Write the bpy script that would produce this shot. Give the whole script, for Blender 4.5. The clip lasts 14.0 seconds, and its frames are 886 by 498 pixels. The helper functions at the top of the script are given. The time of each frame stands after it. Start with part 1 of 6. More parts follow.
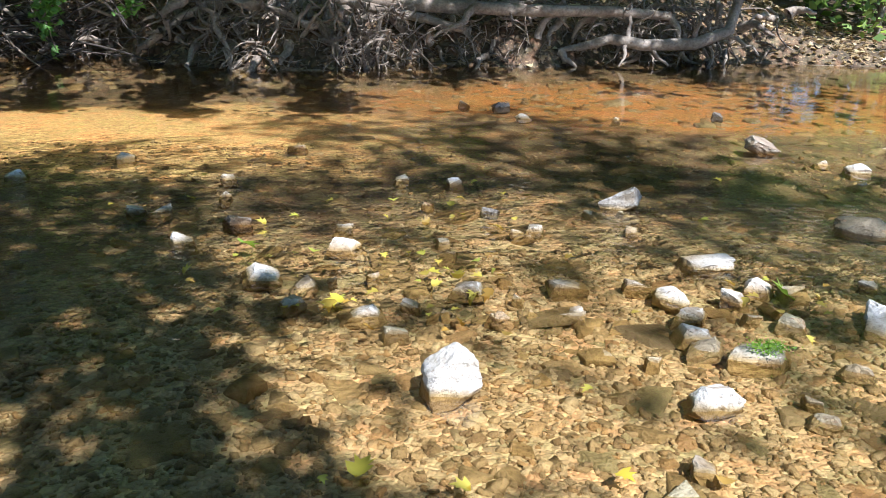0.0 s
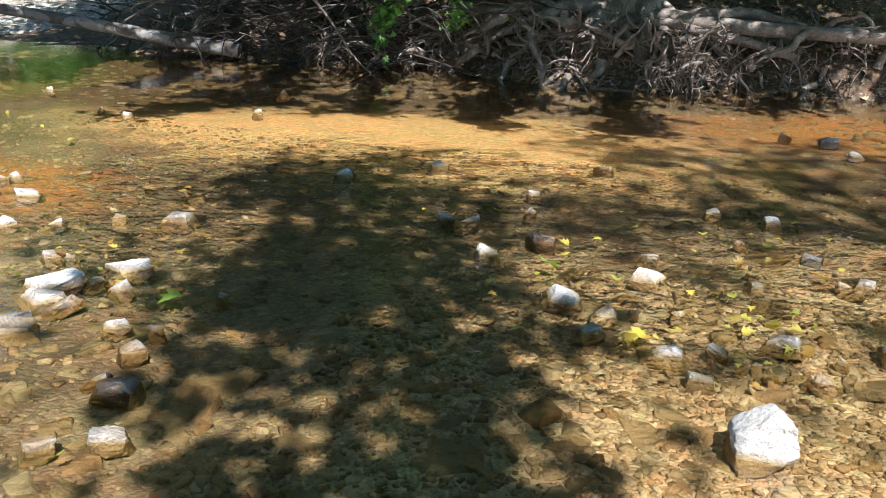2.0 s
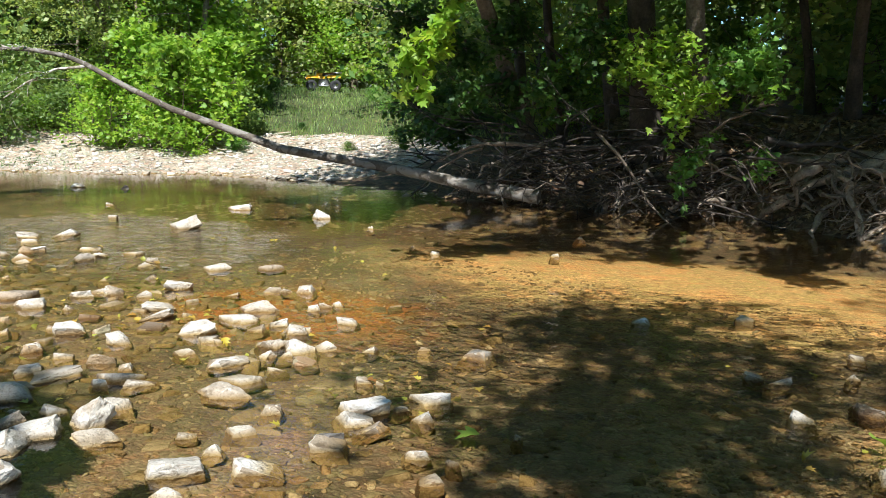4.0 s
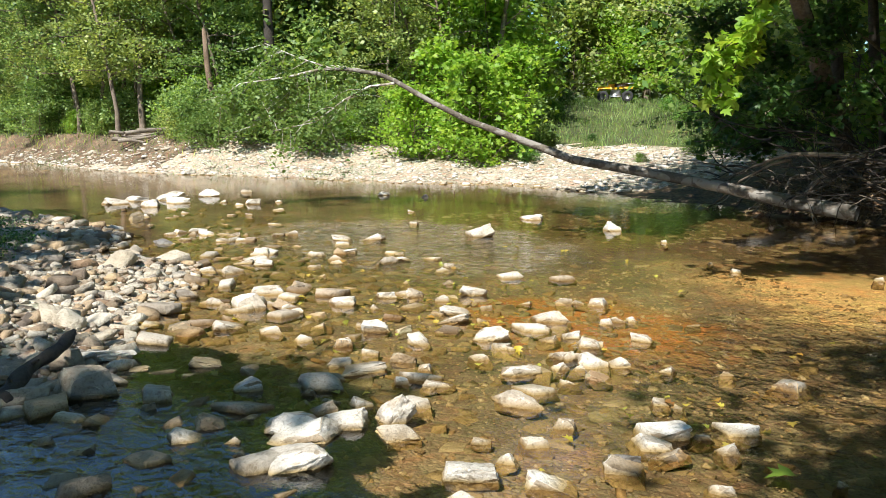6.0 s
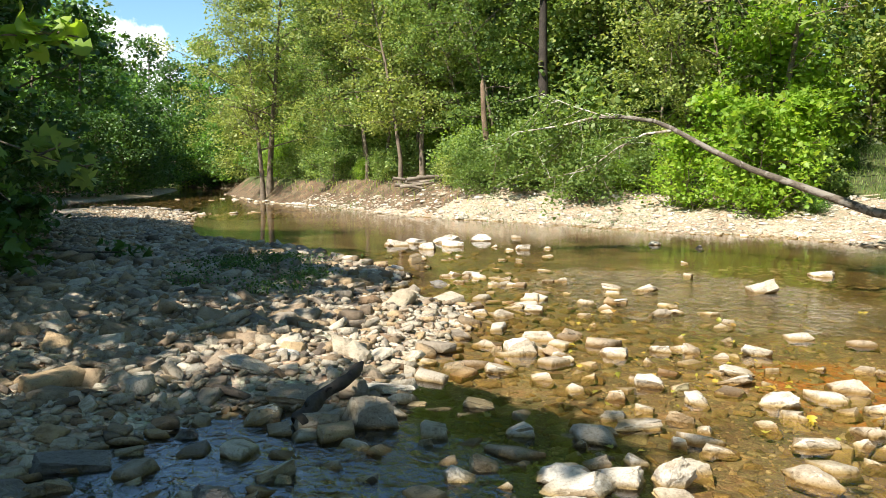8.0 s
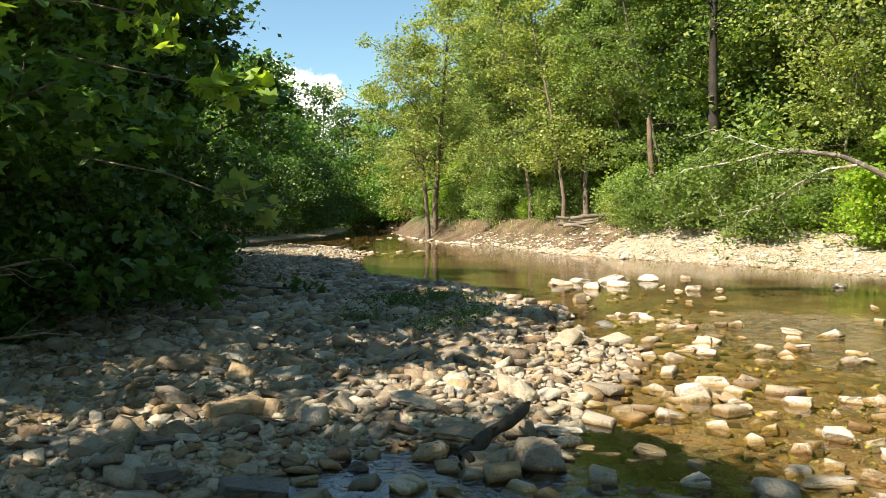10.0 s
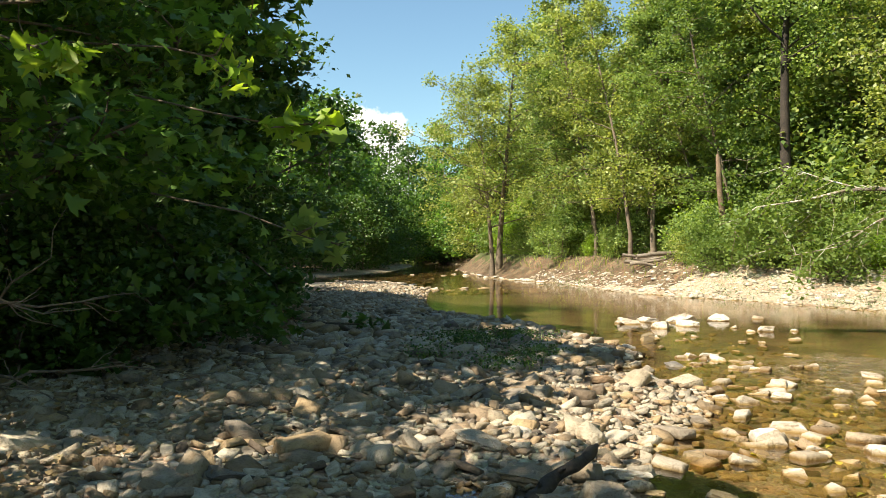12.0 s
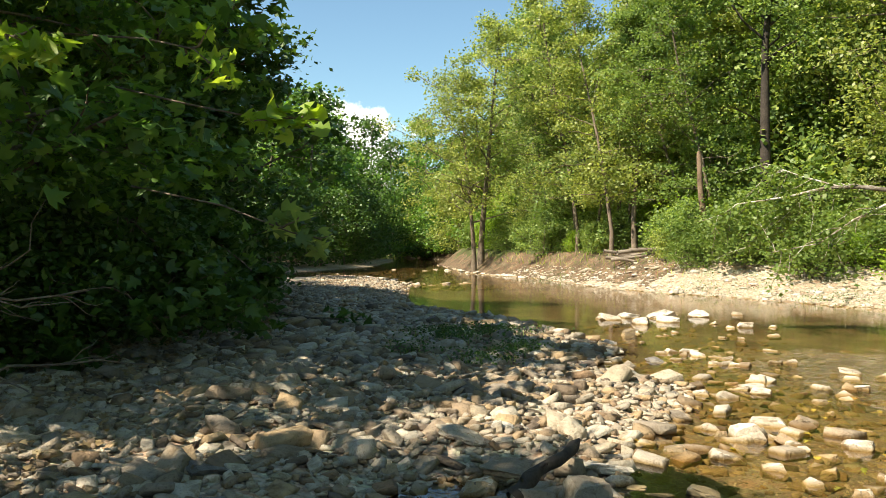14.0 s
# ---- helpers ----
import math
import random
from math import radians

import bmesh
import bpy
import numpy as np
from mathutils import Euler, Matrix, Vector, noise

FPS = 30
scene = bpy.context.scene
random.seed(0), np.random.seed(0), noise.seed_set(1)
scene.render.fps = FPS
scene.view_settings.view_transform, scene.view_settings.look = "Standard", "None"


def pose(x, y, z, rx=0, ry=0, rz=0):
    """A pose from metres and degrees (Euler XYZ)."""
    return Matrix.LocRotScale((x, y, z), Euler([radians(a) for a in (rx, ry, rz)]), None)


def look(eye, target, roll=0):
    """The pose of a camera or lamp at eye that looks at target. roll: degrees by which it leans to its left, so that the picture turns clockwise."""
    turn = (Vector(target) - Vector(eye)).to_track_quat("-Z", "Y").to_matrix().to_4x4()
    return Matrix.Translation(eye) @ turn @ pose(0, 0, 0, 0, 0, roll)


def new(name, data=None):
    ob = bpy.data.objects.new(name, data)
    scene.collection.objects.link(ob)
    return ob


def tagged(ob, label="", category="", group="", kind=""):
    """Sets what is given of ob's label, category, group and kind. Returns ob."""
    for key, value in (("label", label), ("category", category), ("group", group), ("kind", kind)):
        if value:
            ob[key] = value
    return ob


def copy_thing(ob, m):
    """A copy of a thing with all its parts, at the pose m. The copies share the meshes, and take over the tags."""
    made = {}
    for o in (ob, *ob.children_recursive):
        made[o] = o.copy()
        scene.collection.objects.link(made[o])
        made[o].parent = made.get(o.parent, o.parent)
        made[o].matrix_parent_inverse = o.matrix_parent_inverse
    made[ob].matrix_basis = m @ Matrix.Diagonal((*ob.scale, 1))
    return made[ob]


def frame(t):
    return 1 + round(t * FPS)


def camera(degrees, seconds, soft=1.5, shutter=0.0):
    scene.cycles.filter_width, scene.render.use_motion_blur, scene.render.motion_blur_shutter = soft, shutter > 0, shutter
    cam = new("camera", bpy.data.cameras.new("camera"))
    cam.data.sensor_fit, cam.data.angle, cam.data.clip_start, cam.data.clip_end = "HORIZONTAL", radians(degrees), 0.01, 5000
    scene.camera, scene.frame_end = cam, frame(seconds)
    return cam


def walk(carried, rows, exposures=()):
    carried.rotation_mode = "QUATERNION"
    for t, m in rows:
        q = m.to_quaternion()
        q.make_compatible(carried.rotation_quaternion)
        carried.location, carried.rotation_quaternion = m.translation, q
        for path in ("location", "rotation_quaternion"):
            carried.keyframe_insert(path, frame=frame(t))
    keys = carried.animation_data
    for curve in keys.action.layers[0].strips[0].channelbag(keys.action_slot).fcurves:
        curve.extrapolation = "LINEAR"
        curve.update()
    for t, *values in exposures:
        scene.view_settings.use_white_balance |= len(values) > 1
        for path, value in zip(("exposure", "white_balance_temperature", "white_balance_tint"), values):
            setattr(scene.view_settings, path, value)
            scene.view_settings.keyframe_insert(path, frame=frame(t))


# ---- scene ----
cam = camera(55.6, 14.0, soft=0.55)
PATH = [
    (0, 0.481, 0.051, 1.495, 70.49, -1.18, 0.42),
    (0.5, 0.463, 0.047, 1.500, 70.36, -1.75, 4.66),
    (1, 0.437, 0.057, 1.509, 70.21, -1.51, 9.96),
    (1.5, 0.379, 0.103, 1.509, 70.28, -1.36, 14.98),
    (2, 0.343, 0.124, 1.507, 71.13, -1.49, 20.49),
    (2.5, 0.304, 0.128, 1.514, 72.87, -1.23, 25.00),
    (3, 0.282, 0.123, 1.515, 74.48, -1.23, 30.36),
    (3.5, 0.258, 0.116, 1.507, 78.42, -0.96, 34.67),
    (4, 0.248, 0.103, 1.514, 80.58, -0.52, 39.87),
    (4.2, 0.237, 0.097, 1.512, 80.88, -0.16, 42.16),
    (6.3, 0.093, 0.119, 1.492, 81.57, 0.37, 61.97),
    (6.5, 0.088, 0.106, 1.493, 81.82, 0.42, 64.02),
    (7, 0.066, 0.083, 1.489, 82.95, 0.17, 69.51),
    (7.5, 0.042, 0.065, 1.488, 84.16, 0.27, 73.96),
    (8, 0.023, 0.056, 1.488, 84.65, 0.13, 77.05),
    (8.5, 0.007, 0.041, 1.487, 84.97, 0.06, 80.16),
    (9, -0.002, 0.032, 1.489, 85.19, 0.29, 83.04),
    (9.2, 0.001, 0.030, 1.483, 85.43, 0.33, 84.03),
    (11.3, 0.009, 0.002, 1.494, 89.95, 0.33, 91.94),
    (11.5, 0.003, 0.001, 1.496, 89.89, 0.27, 91.98),
    (12, 0.003, 0.003, 1.494, 89.89, 0.19, 92.41),
    (12.5, 0.000, 0.000, 1.495, 89.81, 0.15, 92.34),
    (13, -0.003, -0.001, 1.495, 89.71, 0.09, 91.91),
    (13.5, 0.000, -0.004, 1.495, 89.62, -0.03, 91.55),
    (14, -0.003, -0.008, 1.493, 89.56, -0.11, 91.16),
]
EXPOSURE = [(0, 1.48, 5350, 16), (1.5, 1.45, 5350, 16), (2.5, 1.22, 5450, 16), (3.5, 0.99, 5600, 14), (4.2, 1.0, 5850, 10), (6.5, 1.07, 6150, 10), (9, 1.14, 7050, 10), (12, 1.13, 7450, 10), (14, 1.13, 7450, 10)]
walk(cam, [(t, pose(x, y, z, rx, ry, rz)) for t, x, y, z, rx, ry, rz in PATH], EXPOSURE)

# ---------- sky and sun ----------
SUN_EL, SUN_AZ = 50.0, (0.50, -0.86)       # height; the way towards the sun on the ground
world = bpy.data.worlds.new("sky")
scene.world = world
world.use_nodes = True
wt = world.node_tree
wt.nodes.clear()


def wn(kind, **kw):
    n = wt.nodes.new(kind)
    for k, v in kw.items():
        n.inputs[k].default_value = v
    return n


sky = wt.nodes.new("ShaderNodeTexSky")
sky.sky_type = 'NISHITA'
sky.sun_disc = False
sky.sun_elevation = radians(SUN_EL)
sky.sun_rotation = math.atan2(SUN_AZ[0], SUN_AZ[1])
sky.air_density, sky.dust_density, sky.ozone_density = 1.0, 0.15, 3.5
bg = wn("ShaderNodeBackground", Strength=0.086)
# one white cumulus low over the creek, a few lower ones beside it
co = wt.nodes.new("ShaderNodeTexCoord")
cn = wn("ShaderNodeTexNoise", Scale=14.0, Detail=6.0, Roughness=0.55)
wt.links.new(co.outputs["Generated"], cn.inputs["Vector"])
dist = wt.nodes.new("ShaderNodeVectorMath")
dist.operation = 'DISTANCE'
wt.links.new(co.outputs["Generated"], dist.inputs[0])
dist.inputs[1].default_value = (-0.9845, -0.134, 0.113)
cm = wt.nodes.new("ShaderNodeMath")
cm.operation = 'MULTIPLY_ADD'
wt.links.new(cn.outputs["Fac"], cm.inputs[0])
cm.inputs[1].default_value = -0.14
wt.links.new(dist.outputs["Value"], cm.inputs[2])
cr = wt.nodes.new("ShaderNodeMapRange")
cr.inputs["From Min"].default_value, cr.inputs["From Max"].default_value = -0.004, -0.014
wt.links.new(cm.outputs[0], cr.inputs["Value"])
cx = wt.nodes.new("ShaderNodeMix")
cx.data_type = 'RGBA'
wt.links.new(cr.outputs[0], cx.inputs[0])
tint = wt.nodes.new("ShaderNodeMix")
tint.data_type, tint.blend_type = 'RGBA', 'MULTIPLY'
tint.inputs[0].default_value = 1.0
wt.links.new(sky.outputs[0], tint.inputs[6])
tint.inputs[7].default_value = (0.87, 1.045, 1.03, 1)
wt.links.new(tint.outputs[2], cx.inputs[6])
cx.inputs[7].default_value = (9.0, 9.2, 9.6, 1)
wt.links.new(cx.outputs[2], bg.inputs["Color"])
out = wt.nodes.new("ShaderNodeOutputWorld")
wt.links.new(bg.outputs[0], out.inputs[0])

sun = new("sun", bpy.data.lights.new("sun", 'SUN'))
sun.data.energy, sun.data.angle, sun.data.color = 5.0, radians(0.53), (1.0, 0.94, 0.84)
sun_way = Vector((SUN_AZ[0], SUN_AZ[1], math.tan(radians(SUN_EL)) * math.hypot(*SUN_AZ)))
sun.matrix_world = look(sun_way * 60, (0, 0, 0))


# ---------- materials ----------
def nodes_of(name):
    m = bpy.data.materials.new(name)
    m.use_nodes = True
    t = m.node_tree
    return m, t, t.nodes["Principled BSDF"]


def link(t, a, b):
    t.links.new(a, b)


def noise_node(t, scale, detail=4.0, rough=0.55, coords="Object", dist=0.0):
    c = t.nodes.new("ShaderNodeTexCoord") if coords != "World" else t.nodes.new("ShaderNodeNewGeometry")
    n = t.nodes.new("ShaderNodeTexNoise")
    n.inputs["Scale"].default_value, n.inputs["Detail"].default_value = scale, detail
    n.inputs["Roughness"].default_value, n.inputs["Distortion"].default_value = rough, dist
    link(t, c.outputs["Position" if coords == "World" else coords], n.inputs["Vector"])
    return n


def ramp(t, fac, stops):
    r = t.nodes.new("ShaderNodeValToRGB")
    e = r.color_ramp.elements
    while len(e) < len(stops):
        e.new(0.5)
    for k, (p, c) in enumerate(stops):
        e[k].position, e[k].color = p, (*c, 1)
    link(t, fac, r.inputs["Fac"])
    return r.outputs["Color"]


def mixc(t, fac, a, b, mode='MIX'):
    x = t.nodes.new("ShaderNodeMix")
    x.data_type, x.blend_type = 'RGBA', mode
    for s, v in ((0, fac), (6, a), (7, b)):
        if isinstance(v, (int, float)):
            x.inputs[s].default_value = v
        elif isinstance(v, tuple):
            x.inputs[s].default_value = (*v, 1)
        else:
            link(t, v, x.inputs[s])
    return x.outputs[2]


def bump(t, p, height, strength, distance):
    b = t.nodes.new("ShaderNodeBump")
    b.inputs["Strength"].default_value, b.inputs["Distance"].default_value = strength, distance
    link(t, height, b.inputs["Height"])
    link(t, b.outputs[0], p.inputs["Normal"])


def stone_material(name, tones, rough=0.8, wet=False):
    """Limestone and chert: a tone for each stone, mottling, dark pits and a tan stain."""
    m, t, p = nodes_of(name)
    g = t.nodes.new("ShaderNodeNewGeometry")
    oi = t.nodes.new("ShaderNodeObjectInfo")
    add = t.nodes.new("ShaderNodeMath")
    add.operation = 'ADD'
    link(t, g.outputs["Random Per Island"], add.inputs[0])
    link(t, oi.outputs["Random"], add.inputs[1])
    fr = t.nodes.new("ShaderNodeMath")
    fr.operation = 'FRACT'
    link(t, add.outputs[0], fr.inputs[0])
    k = len(tones)
    col = ramp(t, fr.outputs[0], [(i / max(1, k - 1), c) for i, c in enumerate(tones)])
    n1 = noise_node(t, 9, 5, 0.6, "World")
    col = mixc(t, 1.0, col, ramp(t, n1.outputs["Fac"], [(0.3, (0.5, 0.45, 0.37)), (0.46, (0.88, 0.86, 0.82)), (0.7, (1.1, 1.09, 1.06))]), 'MULTIPLY')
    n2 = noise_node(t, 70, 3, 0.7, "World")
    col = mixc(t, 1.0, col, ramp(t, n2.outputs["Fac"], [(0.33, (0.7, 0.66, 0.6)), (0.47, (1, 1, 1)), (0.8, (1.06, 1.05, 1.02))]), 'MULTIPLY')
    # algae and silt below the waterline
    algae = (0.55, 0.43, 0.22) if rough > 0.5 else (0.95, 0.92, 0.82)
    xyz = t.nodes.new("ShaderNodeSeparateXYZ")
    link(t, g.outputs["Position"], xyz.inputs[0])
    low = t.nodes.new("ShaderNodeMapRange")
    low.inputs["From Min"].default_value, low.inputs["From Max"].default_value = 0.035, 0.006
    link(t, xyz.outputs[2], low.inputs["Value"])
    col = mixc(t, low.outputs[0], col, mixc(t, 1.0, col, algae, 'MULTIPLY'))
    link(t, col, p.inputs["Base Color"])
    p.inputs["Roughness"].default_value = rough
    n3 = noise_node(t, 35, 6, 0.65, "World")
    bump(t, p, n3.outputs["Fac"], 0.85, 0.03)
    return m


def ground_material(name, stops, scale, fine, rough=0.9, depth=0.03, speck=None, spots=(), grain=1.0):
    m, t, p = nodes_of(name)
    n1 = noise_node(t, scale, 6, 0.6, "World", 0.3)
    col = ramp(t, n1.outputs["Fac"], stops)
    for centre, radius, edge, tone_ in spots:
        col = mixc(t, spot(t, centre, radius, edge), col, tone_)
    v = t.nodes.new("ShaderNodeTexVoronoi")
    v.inputs["Scale"].default_value = fine
    g = t.nodes.new("ShaderNodeNewGeometry")
    nd = noise_node(t, fine * 0.5, 2, 0.5, "World")
    wob = mixc(t, 0.06, g.outputs["Position"], nd.outputs["Color"])
    link(t, wob, v.inputs["Vector"])
    tone = t.nodes.new("ShaderNodeSeparateColor")
    link(t, v.outputs["Color"], tone.inputs[0])
    col = mixc(t, grain, col, ramp(t, tone.outputs[0], [(0, (0.6, 0.56, 0.52)), (0.5, (0.9, 0.87, 0.83)), (0.85, (1.1, 1.06, 1.0)), (1, (1.45, 1.4, 1.3))]), 'MULTIPLY')
    col = mixc(t, grain, col, ramp(t, v.outputs["Distance"], [(0.0, (1.1, 1.1, 1.1)), (0.55, (0.9, 0.9, 0.9)), (0.8, (0.66, 0.62, 0.56))]), 'MULTIPLY')
    n5 = noise_node(t, 5.0, 4, 0.6, "World", 0.5)
    col = mixc(t, grain, col, ramp(t, n5.outputs["Fac"], [(0.36, (1.2, 0.93, 0.82)), (0.5, (1.0, 1.0, 1.0)), (0.62, (0.84, 0.97, 0.88))]), 'MULTIPLY')
    if speck:
        n4 = noise_node(t, 23, 3, 0.6, "World")
        col = mixc(t, ramp(t, n4.outputs["Fac"], [(0.6, (0, 0, 0)), (0.66, (1, 1, 1))]), col, speck)
    link(t, col, p.inputs["Base Color"])
    p.inputs["Roughness"].default_value = rough
    bump(t, p, v.outputs["Distance"], 0.7, -depth)
    return m


def bark_material(name, dark, light, patch=None):
    m, t, p = nodes_of(name)
    n1 = noise_node(t, 3, 6, 0.65, "World")
    n2 = noise_node(t, 26, 5, 0.65, "World")
    col = ramp(t, n1.outputs["Fac"], [(0.3, dark), (0.7, light)])
    col = mixc(t, 1.0, col, ramp(t, n2.outputs["Fac"], [(0.3, (0.55, 0.52, 0.5)), (0.6, (1.1, 1.08, 1.05))]), 'MULTIPLY')
    if patch:
        n3 = noise_node(t, 5.0, 3, 0.5, "World", 1.0)
        col = mixc(t, ramp(t, n3.outputs["Fac"], [(0.5, (0, 0, 0)), (0.55, (1, 1, 1))]), col, patch)
    link(t, col, p.inputs["Base Color"])
    p.inputs["Roughness"].default_value = 0.88
    bump(t, p, n2.outputs["Fac"], 0.8, 0.02)
    return m


def leaf_material(name, tones, back=0.45):
    """Leaves: a tone for each leaf, some sheen, and light that comes through."""
    m, t, p = nodes_of(name)
    g = t.nodes.new("ShaderNodeNewGeometry")
    k = len(tones)
    col = ramp(t, g.outputs["Random Per Island"], [(i / (k - 1), c) for i, c in enumerate(tones)])
    n1 = noise_node(t, 0.5, 3, 0.6, "World")
    col = mixc(t, 1.0, col, ramp(t, n1.outputs["Fac"], [(0.3, (0.85, 0.9, 0.8)), (0.7, (1.35, 1.3, 1.1))]), 'MULTIPLY')
    link(t, col, p.inputs["Base Color"])
    p.inputs["Roughness"].default_value = 0.5
    tr = t.nodes.new("ShaderNodeBsdfTranslucent")
    link(t, mixc(t, 1.0, col, (1.45, 1.4, 0.75), 'MULTIPLY'), tr.inputs["Color"])
    mx = t.nodes.new("ShaderNodeMixShader")
    mx.inputs[0].default_value = back
    link(t, p.outputs[0], mx.inputs[1])
    link(t, tr.outputs[0], mx.inputs[2])
    link(t, mx.outputs[0], t.nodes["Material Output"].inputs["Surface"])
    return m


def plain(name, col, rough=0.5, metal=0.0):
    m, t, p = nodes_of(name)
    n = noise_node(t, 12, 4, 0.6)
    link(t, mixc(t, 1.0, col, ramp(t, n.outputs["Fac"], [(0.3, (0.75, 0.75, 0.75)), (0.7, (1.1, 1.1, 1.1))]), 'MULTIPLY'), p.inputs["Base Color"])
    p.inputs["Roughness"].default_value, p.inputs["Metallic"].default_value = rough, metal
    return m


def spot(t, centre, radius, edge):
    """1 within an ellipse on the ground, fading out unevenly at its edge."""
    g = t.nodes.new("ShaderNodeNewGeometry")
    s = t.nodes.new("ShaderNodeVectorMath")
    s.operation = 'SUBTRACT'
    link(t, g.outputs["Position"], s.inputs[0])
    s.inputs[1].default_value = centre
    q = t.nodes.new("ShaderNodeVectorMath")
    q.operation = 'MULTIPLY'
    link(t, s.outputs[0], q.inputs[0])
    q.inputs[1].default_value = (1 / radius[0], 1 / radius[1], 0)
    ln = t.nodes.new("ShaderNodeVectorMath")
    ln.operation = 'LENGTH'
    link(t, q.outputs[0], ln.inputs[0])
    n = noise_node(t, 1.4, 4, 0.6, "World")
    a = t.nodes.new("ShaderNodeMath")
    a.operation = 'MULTIPLY_ADD'
    link(t, n.outputs["Fac"], a.inputs[0])
    a.inputs[1].default_value = 1.1
    link(t, ln.outputs["Value"], a.inputs[2])
    r = t.nodes.new("ShaderNodeMapRange")
    r.interpolation_type = 'SMOOTHSTEP'
    r.inputs["From Min"].default_value, r.inputs["From Max"].default_value = 1.55 + edge / 2, 1.55 - edge / 2
    link(t, a.outputs[0], r.inputs["Value"])
    return r.outputs[0]


def water_material():
    m, t, p = nodes_of("creek_water")
    t.nodes.remove(p)
    g = t.nodes.new("ShaderNodeNewGeometry")
    mp = t.nodes.new("ShaderNodeMapping")
    mp.inputs["Scale"].default_value = (1.0, 1.25, 1.0)
    link(t, g.outputs["Position"], mp.inputs["Vector"])
    hs = []
    for sc, det, dst in ((4.0, 3, 0.7), (13.0, 4, 0.8)):
        n = t.nodes.new("ShaderNodeTexNoise")
        n.inputs["Scale"].default_value, n.inputs["Detail"].default_value, n.inputs["Distortion"].default_value = sc, det, dst
        link(t, mp.outputs[0], n.inputs["Vector"])
        hs.append(n.outputs["Fac"])
    b1 = t.nodes.new("ShaderNodeBump")
    b1.inputs["Distance"].default_value = 0.036
    # the riffles run rougher than the pools
    rough = spot(t, (-1.6, 5.0, 0), (2.6, 1.9), 0.7)
    for c, rad in (((-9, 5.0, 0), (2.5, 1.6)), ((2.4, 4.6, 0), (1.3, 0.8))):
        mxm = t.nodes.new("ShaderNodeMath")
        mxm.operation = 'MAXIMUM'
        link(t, rough, mxm.inputs[0])
        link(t, spot(t, c, rad, 0.5), mxm.inputs[1])
        rough = mxm.outputs[0]
    calm = t.nodes.new("ShaderNodeMath")
    calm.operation = 'MULTIPLY_ADD'
    link(t, spot(t, (-3.6, 0.0, 0), (1.8, 1.3), 0.6), calm.inputs[0])
    calm.inputs[1].default_value = 0.85
    link(t, rough, calm.inputs[2])
    run = t.nodes.new("ShaderNodeMath")
    run.operation = 'MULTIPLY_ADD'
    link(t, spot(t, (-1.5, 3.8, 0), (7.0, 4.2), 0.6), run.inputs[0])
    run.inputs[1].default_value = 0.07
    link(t, calm.outputs[0], run.inputs[2])
    rough = run.outputs[0]
    rr_ = t.nodes.new("ShaderNodeMapRange")
    rr_.inputs["To Min"].default_value, rr_.inputs["To Max"].default_value = 0.05, 0.8
    link(t, rough, rr_.inputs["Value"])
    link(t, rr_.outputs[0], b1.inputs["Strength"])
    link(t, hs[0], b1.inputs["Height"])
    b2 = t.nodes.new("ShaderNodeBump")
    b2.inputs["Distance"].default_value = 0.015
    link(t, rr_.outputs[0], b2.inputs["Strength"])
    link(t, hs[1], b2.inputs["Height"])
    link(t, b1.outputs[0], b2.inputs["Normal"])
    fr = t.nodes.new("ShaderNodeFresnel")
    # reflectance raised by hand over the pool to put in more blue sky sheen
    gloss = t.nodes.new("ShaderNodeMapRange")
    gloss.inputs["To Min"].default_value, gloss.inputs["To Max"].default_value = 1.47, 2.7
    link(t, spot(t, (-4.0, 0.1, 0), (2.1, 1.5), 0.6), gloss.inputs["Value"])
    link(t, gloss.outputs[0], fr.inputs["IOR"])
    link(t, b2.outputs[0], fr.inputs["Normal"])
    tr = t.nodes.new("ShaderNodeBsdfTransparent")
    tr.inputs["Color"].default_value = (0.93, 0.86, 0.69, 1)
    gl = t.nodes.new("ShaderNodeBsdfGlossy")
    gl.inputs["Roughness"].default_value = 0.04
    link(t, b2.outputs[0], gl.inputs["Normal"])
    mx = t.nodes.new("ShaderNodeMixShader")
    link(t, fr.outputs[0], mx.inputs[0])
    link(t, tr.outputs[0], mx.inputs[1])
    link(t, gl.outputs[0], mx.inputs[2])
    link(t, mx.outputs[0], t.nodes["Material Output"].inputs["Surface"])
    return m


WATER = water_material()
# base tones lowered for shade; the golden sand spot is brightened for sun
BED = ground_material("creek_bed", [(0.28, (0.08, 0.064, 0.045)), (0.42, (0.165, 0.13, 0.09)), (0.56, (0.25, 0.2, 0.135)), (0.75, (0.36, 0.3, 0.21))], 0.9, 42, 0.7, 0.016, grain=0.75,
                      spots=(((-2.7, 7.5, 0), (3.3, 1.8), 0.5, (0.70, 0.53, 0.28)), ((1.5, 2.9, 0), (2.8, 2.2), 0.6, (0.48, 0.39, 0.25)), ((-4.7, 4.3, 0), (1.1, 0.8), 0.6, (0.42, 0.20, 0.06)), ((3.5, 9.5, 0), (4.0, 1.6), 0.6, (0.44, 0.25, 0.09)), ((-3.7, 0.0, 0), (2.0, 1.6), 0.6, (0.085, 0.078, 0.07)), ((-9.8, 9.0, 0), (4.6, 2.2), 0.7, (0.14, 0.10, 0.045))))
GRAVEL = ground_material("gravel", [(0.3, (0.31, 0.26, 0.19)), (0.55, (0.47, 0.42, 0.34)), (0.75, (0.6, 0.55, 0.47))], 0.7, 26, 0.9, 0.03)
